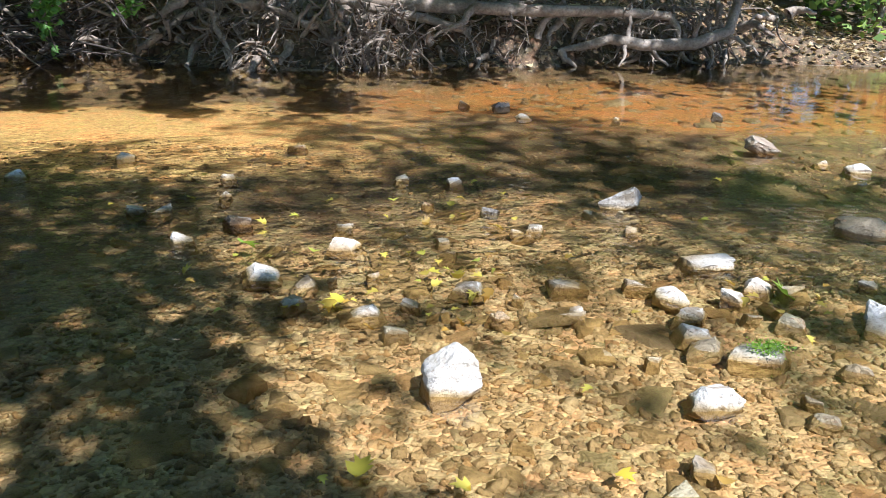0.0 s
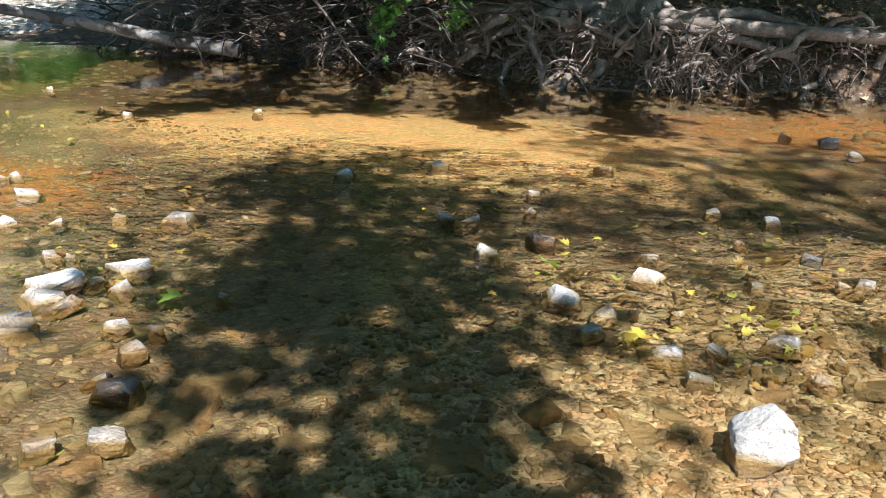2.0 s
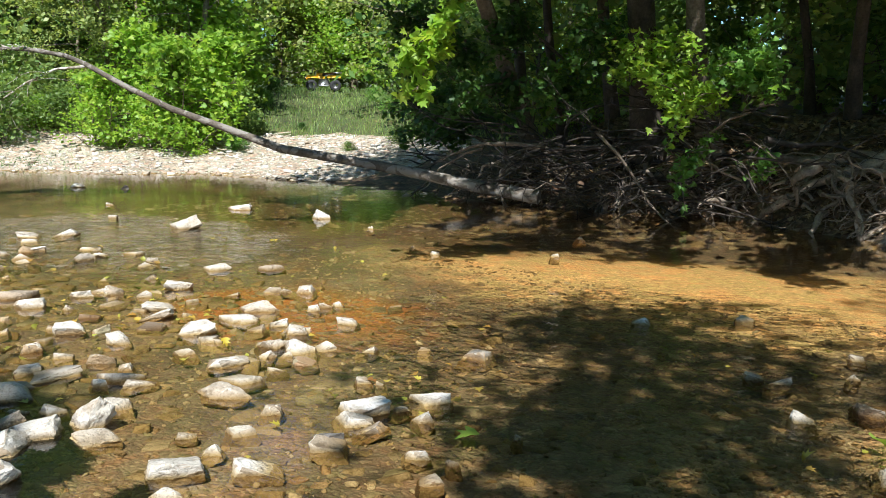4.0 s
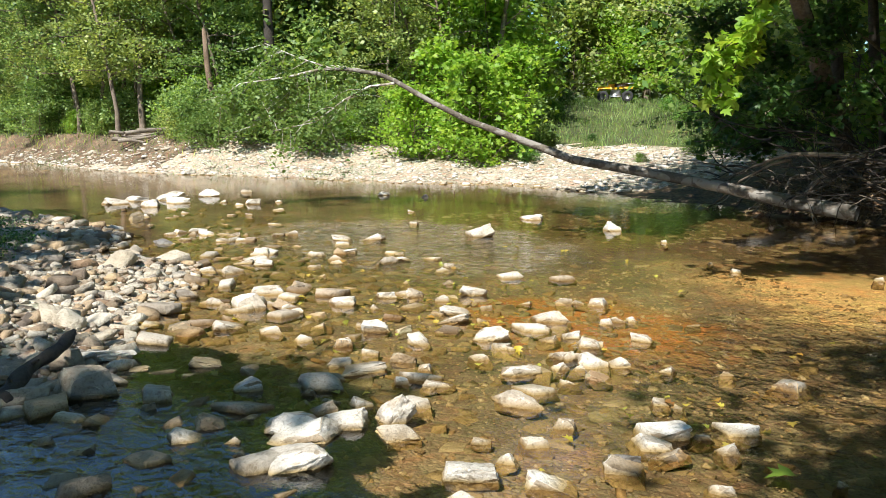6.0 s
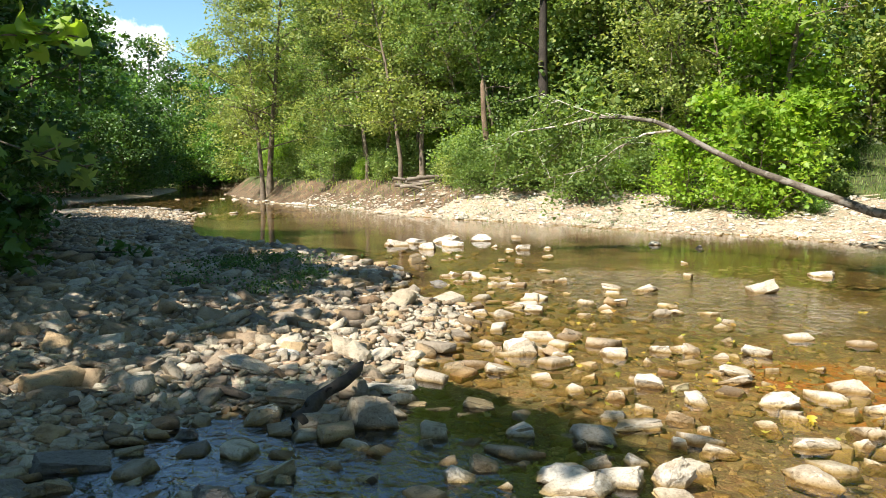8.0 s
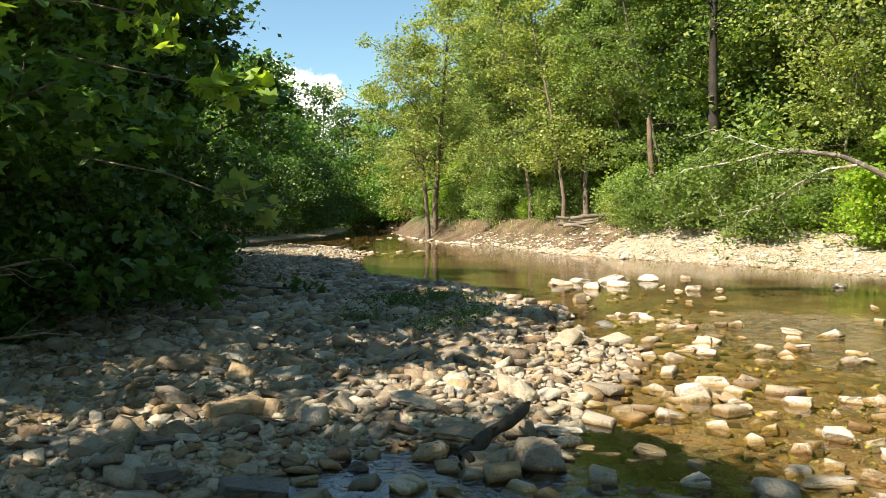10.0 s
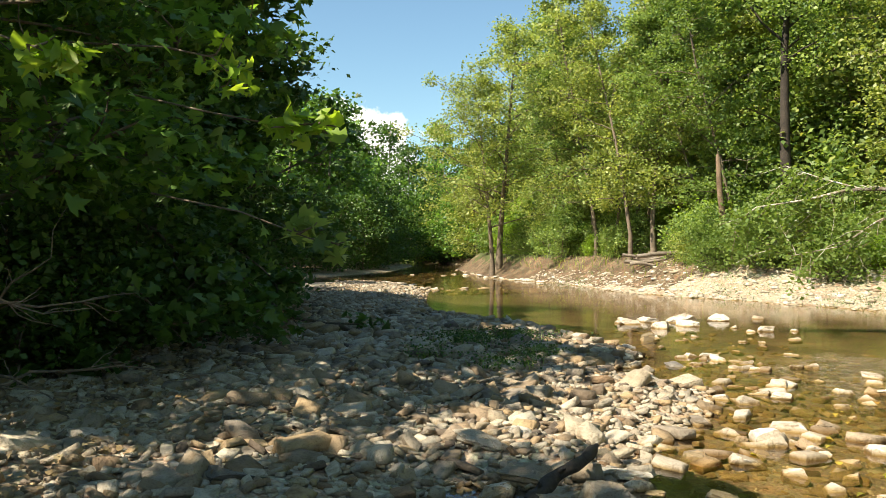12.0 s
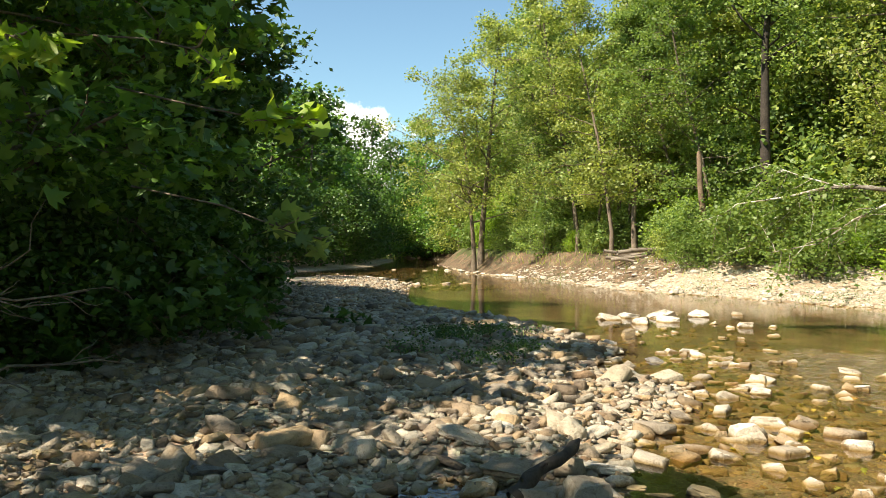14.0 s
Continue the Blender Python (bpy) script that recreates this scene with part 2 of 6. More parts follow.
SOIL = ground_material("leaf_litter_soil", [(0.3, (0.05, 0.035, 0.022)), (0.5, (0.12, 0.085, 0.05)), (0.75, (0.2, 0.15, 0.09))], 1.3, 17, 0.95, 0.03, (0.3, 0.2, 0.1))
EARTH = ground_material("bank_earth", [(0.3, (0.07, 0.047, 0.03)), (0.5, (0.15, 0.105, 0.068)), (0.75, (0.27, 0.21, 0.145))], 1.6, 15, 0.95, 0.04, (0.10, 0.13, 0.04))
GRASS_SOIL = ground_material("grassy_soil", [(0.3, (0.05, 0.06, 0.02)), (0.6, (0.09, 0.12, 0.03)), (0.8, (0.16, 0.15, 0.06))], 0.8, 14, 0.95, 0.03)
PALE = stone_material("pale_limestone", [(0.53, 0.49, 0.42), (0.64, 0.61, 0.55), (0.34, 0.275, 0.195), (0.58, 0.555, 0.50), (0.70, 0.67, 0.62), (0.43, 0.36, 0.27), (0.61, 0.58, 0.52)])
BARSTONE = stone_material("bar_stone", [(0.34, 0.285, 0.205), (0.50, 0.45, 0.36), (0.26, 0.17, 0.10), (0.37, 0.335, 0.275), (0.60, 0.55, 0.46), (0.14, 0.11, 0.085), (0.46, 0.34, 0.2), (0.30, 0.23, 0.16), (0.60, 0.55, 0.45), (0.20, 0.17, 0.14)])
WETSTONE = stone_material("wet_brown_stone", [(0.30, 0.235, 0.135), (0.38, 0.30, 0.18), (0.22, 0.175, 0.11), (0.44, 0.38, 0.27), (0.28, 0.26, 0.16), (0.36, 0.235, 0.135), (0.40, 0.31, 0.19), (0.19, 0.155, 0.11)], 0.45)
FINEGRAVEL = stone_material("fine_tan_gravel", [(0.36, 0.285, 0.18), (0.48, 0.39, 0.26), (0.22, 0.155, 0.09), (0.60, 0.53, 0.40), (0.40, 0.27, 0.14), (0.30, 0.25, 0.17)], 0.48)
DARKSTONE = stone_material("dark_wet_stone", [(0.13, 0.12, 0.11), (0.2, 0.19, 0.18), (0.10, 0.085, 0.07)], 0.4)
ROOT = bark_material("bare_root", (0.13, 0.10, 0.072), (0.39, 0.33, 0.26))
BARK = bark_material("grey_brown_bark", (0.09, 0.07, 0.052), (0.27, 0.22, 0.165))
# bark darkened for the shade on the cut bank
SHADEBARK = bark_material("shade_toned_bark", (0.04, 0.032, 0.025), (0.13, 0.105, 0.08))
PALEBARK = bark_material("sycamore_bark", (0.16, 0.13, 0.09), (0.40, 0.36, 0.29), (0.5, 0.48, 0.42))
DEADWOOD = bark_material("weathered_wood", (0.12, 0.095, 0.07), (0.32, 0.28, 0.23))
# near-black wood of the driftwood; also paints shade onto the brushwood
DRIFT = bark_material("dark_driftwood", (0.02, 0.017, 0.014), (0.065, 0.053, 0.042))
LEAF = leaf_material("summer_leaf", [(0.06, 0.12, 0.04), (0.165, 0.26, 0.085), (0.31, 0.41, 0.14), (0.115, 0.2, 0.07)])
LEAF_YELLOW = leaf_material("yellowing_leaf", [(0.14, 0.205, 0.06), (0.25, 0.315, 0.10), (0.38, 0.42, 0.155), (0.15, 0.22, 0.07)])
# bright greens, which also paint sunlight onto bough tips and sprays
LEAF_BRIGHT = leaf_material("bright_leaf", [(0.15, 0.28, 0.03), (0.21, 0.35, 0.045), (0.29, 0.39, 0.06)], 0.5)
# darker greens; over the bar and bank they put shade into the leaf colour
LEAF_DARK = leaf_material("shade_toned_leaf", [(0.035, 0.085, 0.018), (0.055, 0.12, 0.025), (0.085, 0.17, 0.034)], 0.3)
LEAF_GREY = leaf_material("willow_leaf", [(0.09, 0.165, 0.045), (0.14, 0.215, 0.06), (0.19, 0.27, 0.08)])
LEAF_MID = leaf_material("broad_leaf", [(0.06, 0.14, 0.03), (0.115, 0.24, 0.05), (0.2, 0.36, 0.075)], 0.42)
LITTER = leaf_material("fallen_leaf", [(0.35, 0.27, 0.03), (0.28, 0.3, 0.05), (0.3, 0.16, 0.03), (0.42, 0.36, 0.06), (0.2, 0.07, 0.03)], 0.25)
DRYLITTER = leaf_material("dry_leaf", [(0.22, 0.15, 0.08), (0.3, 0.22, 0.13), (0.14, 0.09, 0.05), (0.36, 0.29, 0.19)], 0.1)


# ---------- mesh tools ----------
RNG = np.random.default_rng(7)


def mesh_obj(name, verts, faces, material, parent=None, label="", smooth=False, at=None):
    """One mesh object from arrays: verts n x 3, faces m x 3 or m x 4."""
    verts, faces = np.asarray(verts, np.float32), np.asarray(faces, np.int32)
    me = bpy.data.meshes.new(name)
    me.vertices.add(len(verts))
    me.vertices.foreach_set("co", verts.ravel())
    k = faces.shape[1]
    me.loops.add(faces.size)
    me.loops.foreach_set("vertex_index", faces.ravel())
    me.polygons.add(len(faces))
    me.polygons.foreach_set("loop_start", np.arange(0, faces.size, k, dtype=np.int32))
    if smooth:
        me.polygons.foreach_set("use_smooth", np.ones(len(faces), bool))
    me.update(calc_edges=True)
    for m in (material if isinstance(material, (list, tuple)) else [material]):
        me.materials.append(m)
    ob = new(name, me)
    if parent:
        ob.parent = parent
    if at is not None:
        ob.location = at
    return tagged(ob, label=label)


def thing(name, at, label, category, group="", kind=""):
    return tagged(new_at(name, at), label, category, group, kind)


def new_at(name, at):
    e = new(name)
    e.location = at
    e.empty_display_size = 0.1
    return e


class Mesh:
    """Gathers verts and faces of one kind."""

    def __init__(self):
        self.v, self.f, self.n = [], [], 0

    def add(self, v, f):
        self.v.append(v)
        self.f.append(np.asarray(f) + self.n)
        self.n += len(v)

    def tube(self, pts, radii, sides=6):
        """A tapered tube along pts."""
        pts = np.asarray(pts, float)
        n = len(pts)
        tang = np.gradient(pts, axis=0)
        tang /= np.linalg.norm(tang, axis=1)[:, None] + 1e-9
        ref = np.array([0.0, 0, 1]) if abs(tang[0][2]) < 0.8 else np.array([1.0, 0, 0])
        u = np.cross(tang, ref)
        u /= np.linalg.norm(u, axis=1)[:, None] + 1e-9
        w = np.cross(tang, u)
        a = np.linspace(0, 2 * np.pi, sides, endpoint=False)
        r = np.asarray(radii, float)[:, None, None]
        ring = pts[:, None, :] + r * (np.cos(a)[None, :, None] * u[:, None, :] + np.sin(a)[None, :, None] * w[:, None, :])
        i, j = np.meshgrid(np.arange(n - 1), np.arange(sides), indexing="ij")
        k = (j + 1) % sides
        f = np.stack([i * sides + j, i * sides + k, (i + 1) * sides + k, (i + 1) * sides + j], -1).reshape(-1, 4)
        v = ring.reshape(-1, 3)
        ends = []
        for e in (0, n - 1):
            b = e * sides
            ends += [[b + q, b + (q + 1) % sides, b + (q + 2) % sides, b + (q + 3) % sides] for q in range(0, sides - 2, 2)] if sides in (4, 6) else []
        self.add(v, np.vstack([f, ends]) if ends else f)

    def obj(self, name, material, parent=None, label="", smooth=False, at=None):
        v = np.vstack(self.v)
        if at is not None:
            v = v - np.asarray(at)
        return mesh_obj(name, v, np.vstack(self.f), material, parent, label, smooth, at if parent is None else None)


def wander(p, way, length, steps, jitter, droop=0.0, rng=RNG):
    """A crooked line from p."""
    p, way = np.array(p, float), np.array(way, float)
    way /= np.linalg.norm(way)
    out, s = [p.copy()], length / steps
    for _ in range(steps):
        way = way + rng.normal(0, jitter, 3) + np.array([0, 0, -droop])
        way /= np.linalg.norm(way)
        p = p + way * s
        out.append(p.copy())
    return np.array(out)


# ---------- the lie of the land ----------
FAR_BANK = [(60, 16), (20, 14.5), (8, 12.6), (5, 13.0), (3, 12.8), (1.8, 11.8), (0.1, 12.1), (-1, 11.1), (-2, 11.0), (-3.2, 11.4), (-4.5, 12.0), (-6, 11.6), (-8.5, 11.2),
            (-10.6, 11.1), (-13, 11.9), (-16, 11.3), (-18.5, 9.3), (-22, 7.7), (-25, 6.0), (-28, 4.6), (-34.7, 3.2), (-40, 1.1), (-46, -0.3), (-57, -1.6), (-72, -1.4), (-84, -6), (-91, -20), (-94, -45)]
NEAR_BANK = [(-87, -45), (-84, -22), (-80, -11), (-74, -6), (-66, -5.1), (-52, -5.4), (-44.5, -7.2), (-39, -9.4), (-35.5, -9.2), (-34, -7.4), (-35.6, -5.8), (-36.2, -4.6), (-34.5, -3.4), (-30, -2.0), (-26.7, -1.6), (-23, -1.45), (-20.5, -1.2), (-19.1, -0.8), (-17.7, 0), (-16.9, 0.6), (-14.3, 1.5), (-12.5, 2.1), (-11.4, 2.2), (-9.9, 1.5), (-8.7, 2.4), (-7.4, 2.0),
             (-6.3, 1.3), (-4.9, 0.9), (-5.2, 0.0), (-4.6, -0.75), (-3.6, -1.4), (-2.0, -1.7), (0, -1.6), (4, -2.0), (12, -3), (60, -6)]
WATER_EDGE = np.array(FAR_BANK + NEAR_BANK, float)


def seg_dist(px, py, line):
    """Distance from points to an open line."""
    best = np.full(px.shape, 1e9)
    for (ax, ay), (bx, by) in zip(line[:-1], line[1:]):
        dx, dy = bx - ax, by - ay
        s = np.clip(((px - ax) * dx + (py - ay) * dy) / (dx * dx + dy * dy), 0, 1)
        best = np.minimum(best, np.hypot(px - ax - s * dx, py - ay - s * dy))
    return best


def inside(px, py, poly):
    r = np.zeros(px.shape, bool)
    x0, y0 = poly[-1]
    for x1, y1 in poly:
        c = ((y0 > py) != (y1 > py)) & (px < (x1 - x0) * (py - y0) / (y1 - y0 + 1e-12) + x0)
        r ^= c
        x0, y0 = x1, y1
    return r


def smooth01(a):
    a = np.clip(a, 0, 1)
    return a * a * (3 - 2 * a)


def bumps(x, y, s, seed=0.0):
    """Cheap rolling unevenness, about -1 to 1."""
    return (np.sin(x * s * 1.3 + seed) * np.cos(y * s * 1.7 + 1.3 * seed) + 0.5 * np.sin(x * s * 2.9 + y * s * 2.3 + seed) + 0.3 * np.cos(x * s * 5.1 - y * s * 4.7 + 2 * seed)) / 1.8


def height(x, y):
    """Ground height: creek bed, gravel bar, far beach, root bank, wooded flats."""
    x, y = np.asarray(x, float), np.asarray(y, float)
    wet = inside(x, y, WATER_EDGE)
    df, dn = seg_dist(x, y, FAR_BANK), seg_dist(x, y, NEAR_BANK)
    depth = 0.05 + 0.025 * bumps(x, y, 1.1) + 0.02 * np.exp(-((x + 1.5) ** 2 + (y - 4.6) ** 2) / 5) + 0.18 * np.exp(-((x + 5) ** 2 / 30 + (y - 10.0) ** 2 / 4)) + 0.1 * smooth01((-x - 14) / 6)
    bed = -np.minimum(depth, 0.02 + 0.16 * np.minimum(df, dn))
    steep = smooth01((x + 9.5) / 2.5) * (1 - smooth01((x - 4.5) / 3))           # the root bank
    bank_f = steep * (0.55 * smooth01(df / 0.5) + 0.75 * smooth01((df - 0.4) / 2.2) + 0.03 * df)
    beach_f = (1 - steep) * ((0.55 + 0.55 * smooth01((-x - 22) / 6)) * smooth01(df / np.interp(-x, [0, 21, 27, 35, 40], [6, 6, 2.6, 2.4, 2.0])) + (1.5 - 0.5 * smooth01((-x - 18) / 6)) * smooth01((df - 5) / 9) + 0.01 * df + 0.05 * bumps(x, y, 0.8))
    flat = smooth01((-x - 8.5) / 3.5)                                           # the bar lies lower upstream
    near = (0.10 - 0.05 * flat) * smooth01(dn / 0.6) + (0.16 - 0.07 * flat) * smooth01(dn / 3.0) + (1.3 - 0.7 * flat) * smooth01((dn - 4.5 - 1.5 * flat) / 5) + 0.02 * bumps(x, y, 1.9, 2.0) + 0.01 * dn
    dry = np.where(df < dn, bank_f + beach_f, near)
    hills = 12 * smooth01((np.hypot(x + 10, y) - 100) / 120)
    return np.where(wet, bed, dry + 0.012 * bumps(x, y, 4.0, 1.0) + hills)


def axis(*spans):
    return np.unique(np.concatenate([np.arange(a, b, s) for a, b, s in spans]).round(3))


gx = axis((-900, -220, 60), (-220, -80, 8), (-80, -55, 1.0), (-55, -30, 0.3), (-30, 8, 0.16), (8, 30, 0.8), (30, 120, 8), (120, 901, 60))
gy = axis((-900, -120, 60), (-120, -30, 6), (-30, -12, 0.7), (-12, -6, 0.3), (-6, 15, 0.16), (15, 40, 0.7), (40, 120, 6), (120, 901, 60))
GX, GY = np.meshgrid(gx, gy, indexing="ij")
GZ = height(GX, GY)
ni_, nj_ = GX.shape
ii, jj = np.meshgrid(np.arange(ni_ - 1), np.arange(nj_ - 1), indexing="ij")
gf = np.stack([ii * nj_ + jj, (ii + 1) * nj_ + jj, (ii + 1) * nj_ + jj + 1, ii * nj_ + jj + 1], -1).reshape(-1, 4)
ground = mesh_obj("ground", np.stack([GX, GY, GZ], -1).reshape(-1, 3), gf, [BED, GRAVEL, SOIL, GRASS_SOIL, EARTH], smooth=True)
tagged(ground, "creek bed, gravel bars and wooded banks", "ground", kind="structure")
fx, fy = GX.ravel()[gf].mean(1), GY.ravel()[gf].mean(1)
wet = inside(fx, fy, WATER_EDGE)
fdf, fdn = seg_dist(fx, fy, FAR_BANK), seg_dist(fx, fy, NEAR_BANK)
wob = 0.9 * bumps(fx, fy, 1.0, 3.0)
kind = np.where(wet, 0, np.where(fdf < fdn, np.where((fx > -12.8 + 0.5 * wob) | (fdf > np.interp(-fx, [20, 28, 36, 44], [6.5, 4.2, 2.4, 1.2]) + 0.6 * wob), np.where(fx < -13, 3, 2), 1), np.where(fdn > 4.6 + wob, 2, 1)))
kind = np.where((kind == 1) & (fx < -27 + wob) & (fdf < fdn) & (fdf > np.interp(-fx, [30, 36], [0.5, 0.05]) + 0.2 * wob), 4, kind)
ground.data.polygons.foreach_set("material_index", kind.astype(np.int32))

wx, wy = axis((-220, -40, 12), (-40, 10, 2.0), (10, 61, 8)), axis((-50, -10, 4), (-10, 18, 2.0), (18, 31, 4))
WX, WY = np.meshgrid(wx, wy, indexing="ij")
a, b = WX.shape
ii, jj = np.meshgrid(np.arange(a - 1), np.arange(b - 1), indexing="ij")
water = mesh_obj("water", np.stack([WX, WY, WX * 0], -1).reshape(-1, 3), np.stack([ii * b + jj, (ii + 1) * b + jj, (ii + 1) * b + jj + 1, ii * b + jj + 1], -1).reshape(-1, 4), WATER)
tagged(water, "shallow clear amber creek water with ripples", "water", kind="structure")


# ---------- stones ----------
def stone_shape(seed, bevel=0.0, fine=False, boxy=0.0):
    """A broken block or slab of limestone: a skewed box with corners knocked off, edges worn. Fits a 1 x 1 x 1 box; verts and triangles."""
    g = np.random.default_rng(seed)
    round_ = seed % (12 if boxy else 6) == 1
    pts = []
    for sx in (-1, 1):
        for sy in (-1, 1):
            for sz in (-1, 1):
                c = np.array((sx, sy, sz)) * g.uniform(0.5 + 0.2 * boxy, 1.0, 3)
                if round_ or g.uniform() < 0.55 - 0.2 * boxy:
                    cut = g.uniform(0.25, 0.75, 3) * (1 - 0.4 * boxy) if not round_ else g.uniform(0.45, 0.8, 3)
                    pts += [c - np.array((sx * cut[0], 0, 0)), c - np.array((0, sy * cut[1], 0)), c - np.array((0, 0, sz * cut[2]))]
                else:
                    pts.append(c)
    p = np.array(pts)
    p[:, 2] += p[:, 0] * g.uniform(-0.45, 0.45) + p[:, 1] * g.uniform(-0.3, 0.3)
    p[:, 0] += p[:, 1] * g.uniform(-0.45, 0.45)
    p[:, :2] *= 1 - g.uniform(0.05, 0.5 - 0.25 * boxy) * np.maximum(0, p[:, 2:3])
    p += g.normal(0, 0.05, p.shape)
    bm = bmesh.new()
    for q in p:
        bm.verts.new(q)
    got = bmesh.ops.convex_hull(bm, input=bm.verts)
    bmesh.ops.delete(bm, geom=[q for q in got["geom_interior"] if isinstance(q, bmesh.types.BMVert)], context='VERTS')
    if bevel:
        bmesh.ops.dissolve_limit(bm, angle_limit=radians(9), verts=bm.verts, edges=bm.edges)
        bmesh.ops.bevel(bm, geom=list(bm.edges), offset=bevel * (2.5 if round_ else 1.0), segments=2 if round_ and fine else 1, profile=0.5, affect='EDGES', clamp_overlap=True)
    bmesh.ops.triangulate(bm, faces=bm.faces)
    if fine:
        for longest in (0.42, 0.24, 0.17):
            bmesh.ops.subdivide_edges(bm, edges=[e for e in bm.edges if e.calc_length() > longest], cuts=1, use_grid_fill=True)
            bmesh.ops.triangulate(bm, faces=bm.faces)
        bm.normal_update()
        shift = Vector(g.uniform(-50, 50, 3))
        beds = g.uniform(2.5, 5.0)
        for q in bm.verts:
            step = math.sin(q.co.z * beds * 2 + 2.5 * noise.noise(q.co * 0.8 + shift)) * (1 - abs(q.normal.z))
            q.co += q.normal * (0.05 * noise.noise(q.co * 1.5 + shift) + 0.05 * noise.noise(q.co * 5.0 + shift) - 0.08 * abs(noise.noise(q.co * 2.3 - shift)) + 0.025 * step)
    bm.verts.index_update()
    v = np.array([q.co[:] for q in bm.verts])
    f = np.array([[q.index for q in t.verts] for t in bm.faces])
    bm.free()
    lo, hi = v.min(0), v.max(0)
    return (v - (lo + hi) / 2) / (hi - lo), f


def crisp(me, degrees):
    """Smooth shading that breaks at the sharp edges."""
    bm = bmesh.new()
    bm.from_mesh(me)
    for e in bm.edges:
        e.smooth = e.calc_face_angle(0) < radians(degrees)
    bm.to_mesh(me)
    bm.free()


SHAPES2 = [stone_shape(s, 0.025, boxy=1.0) for s in range(30)]
SHAPES1 = [stone_shape(s + 50, boxy=1.0) for s in range(24)]
SHAPES3 = [stone_shape(s + 91, 0.03, True, boxy=0.15) for s in range(24)]


def rot(yaw, tx, ty):
    """Matrices n x 3 x 3: tilt about x and y, then turn."""
    cy, sy, ca, sa, cb, sb = np.cos(yaw), np.sin(yaw), np.cos(tx), np.sin(tx), np.cos(ty), np.sin(ty)
    o, u = np.zeros_like(yaw), np.ones_like(yaw)
    m = lambda *q: np.stack(q, -1).reshape(-1, 3, 3)
    return m(cy, -sy, o, sy, cy, o, o, o, u) @ m(u, o, o, o, ca, -sa, o, sa, ca) @ m(cb, o, sb, o, u, o, -sb, o, cb)


def strew(name, xy, size, flat, sink, material, label, shapes=SHAPES1, tilt=0.15, lift=0.0, rng=RNG):
    """Many stones as one object: xy n x 2, size n."""
    n = len(xy)
    z = height(xy[:, 0], xy[:, 1])
    yaw = rng.uniform(0, 6.28, n)
    M = rot(yaw, rng.normal(0, tilt, n), rng.normal(0, tilt, n))
    dims = np.stack([size * rng.uniform(0.95, 1.5, n), size * rng.uniform(0.65, 1.05, n), size * flat * rng.uniform(0.7, 1.3, n)], -1)
    pick = rng.integers(0, len(shapes), n)
    at = np.stack([xy[:, 0], xy[:, 1], z + dims[:, 2] * (0.5 - sink) + lift], -1)
    heap = Mesh()
    for k, (sv, sf) in enumerate(shapes):
        q = np.where(pick == k)[0]
        if len(q):
            v = np.einsum('nij,nkj->nki', M[q], sv[None] * dims[q][:, None, :]) + at[q][:, None, :]
            heap.add(v.reshape(-1, 3), (sf[None] + (np.arange(len(q)) * len(sv))[:, None, None]).reshape(-1, 3))
    ob = heap.obj(name, material, smooth=False)
    return tagged(ob, label, "stones", kind="stuff")


def pick_where(n, x0, x1, y0, y1, test, rng=RNG):
    xy = np.stack([rng.uniform(x0, x1, n), rng.uniform(y0, y1, n)], -1)
    return xy[test(xy[:, 0], xy[:, 1])]


def spaced(xy, size, k=0.55):
    """Drops points that crowd larger ones."""
    order = np.argsort(-size)
    cell, grid, keep = 0.35, {}, []
    for i in order:
        x, y, s = xy[i, 0], xy[i, 1], size[i]
        c = (int(x // cell), int(y // cell))
        ok = True
        for a in (-1, 0, 1):
            for b in (-1, 0, 1):
                for q in grid.get((c[0] + a, c[1] + b), ()):
                    if math.hypot(xy[q, 0] - x, xy[q, 1] - y) < k * 0.5 * (s + size[q]):
                        ok = False
                        break
                if not ok:
                    break
            if not ok:
                break
        if ok:
            keep.append(i)
            grid.setdefault(c, []).append(i)
    return np.array(keep)


def on_bar(x, y):
    dn = seg_dist(x, y, NEAR_BANK)
    return (~inside(x, y, WATER_EDGE)) & (y < 5) & (dn < 6.5)


def in_water(x, y):
    return inside(x, y, WATER_EDGE)


def on_beach(x, y):
    return (~inside(x, y, WATER_EDGE)) & (y > 0) & (x < -12.6 + 0.5 * bumps(x, y, 1.0, 3.0)) & (seg_dist(x, y, FAR_BANK) < np.interp(-x, [20, 26, 30, 44], [6.5, 4.2, 1.3, 0.7]))


# ---------- strewn stones ----------
xy = pick_where(140000, -36, 7.0, -5.5, 2.6, on_bar)
size = np.clip(RNG.lognormal(-3.05, 0.6, len(xy)), 0.028, 0.28)
keep = spaced(xy, size, 0.55)
xy, size = xy[keep], size[keep]
size = size * np.interp(-xy[:, 0], [15, 21], [1, 0.55])
nearby = (xy[:, 0] > -9.5) & (xy[:, 0] < -2.5) & (size > 0.09)
strew("bar_cobbles", xy[nearby], size[nearby], 0.40, 0.2, BARSTONE, "pale grey and tan cobbles heaped on the gravel bar", SHAPES2[::2] + SHAPES1, 0.3)
strew("bar_pebbles", xy[~nearby], size[~nearby], 0.5, 0.22, BARSTONE, "smaller grey and tan stones of the gravel bar", tilt=0.26)
xy = pick_where(17000, -38, -10.8, 0.5, 18, on_beach)
size = np.clip(RNG.lognormal(-2.6, 0.45, len(xy)), 0.04, 0.4)
strew("beach_cobbles", xy, size, 0.4, 0.3, PALE, "pale sunlit cobbles of the far beach")
xy = pick_where(6500, -12, 5, 1.0, 11.5, in_water)
size = np.clip(RNG.lognormal(-2.75, 0.55, len(xy)), 0.03, 0.32)
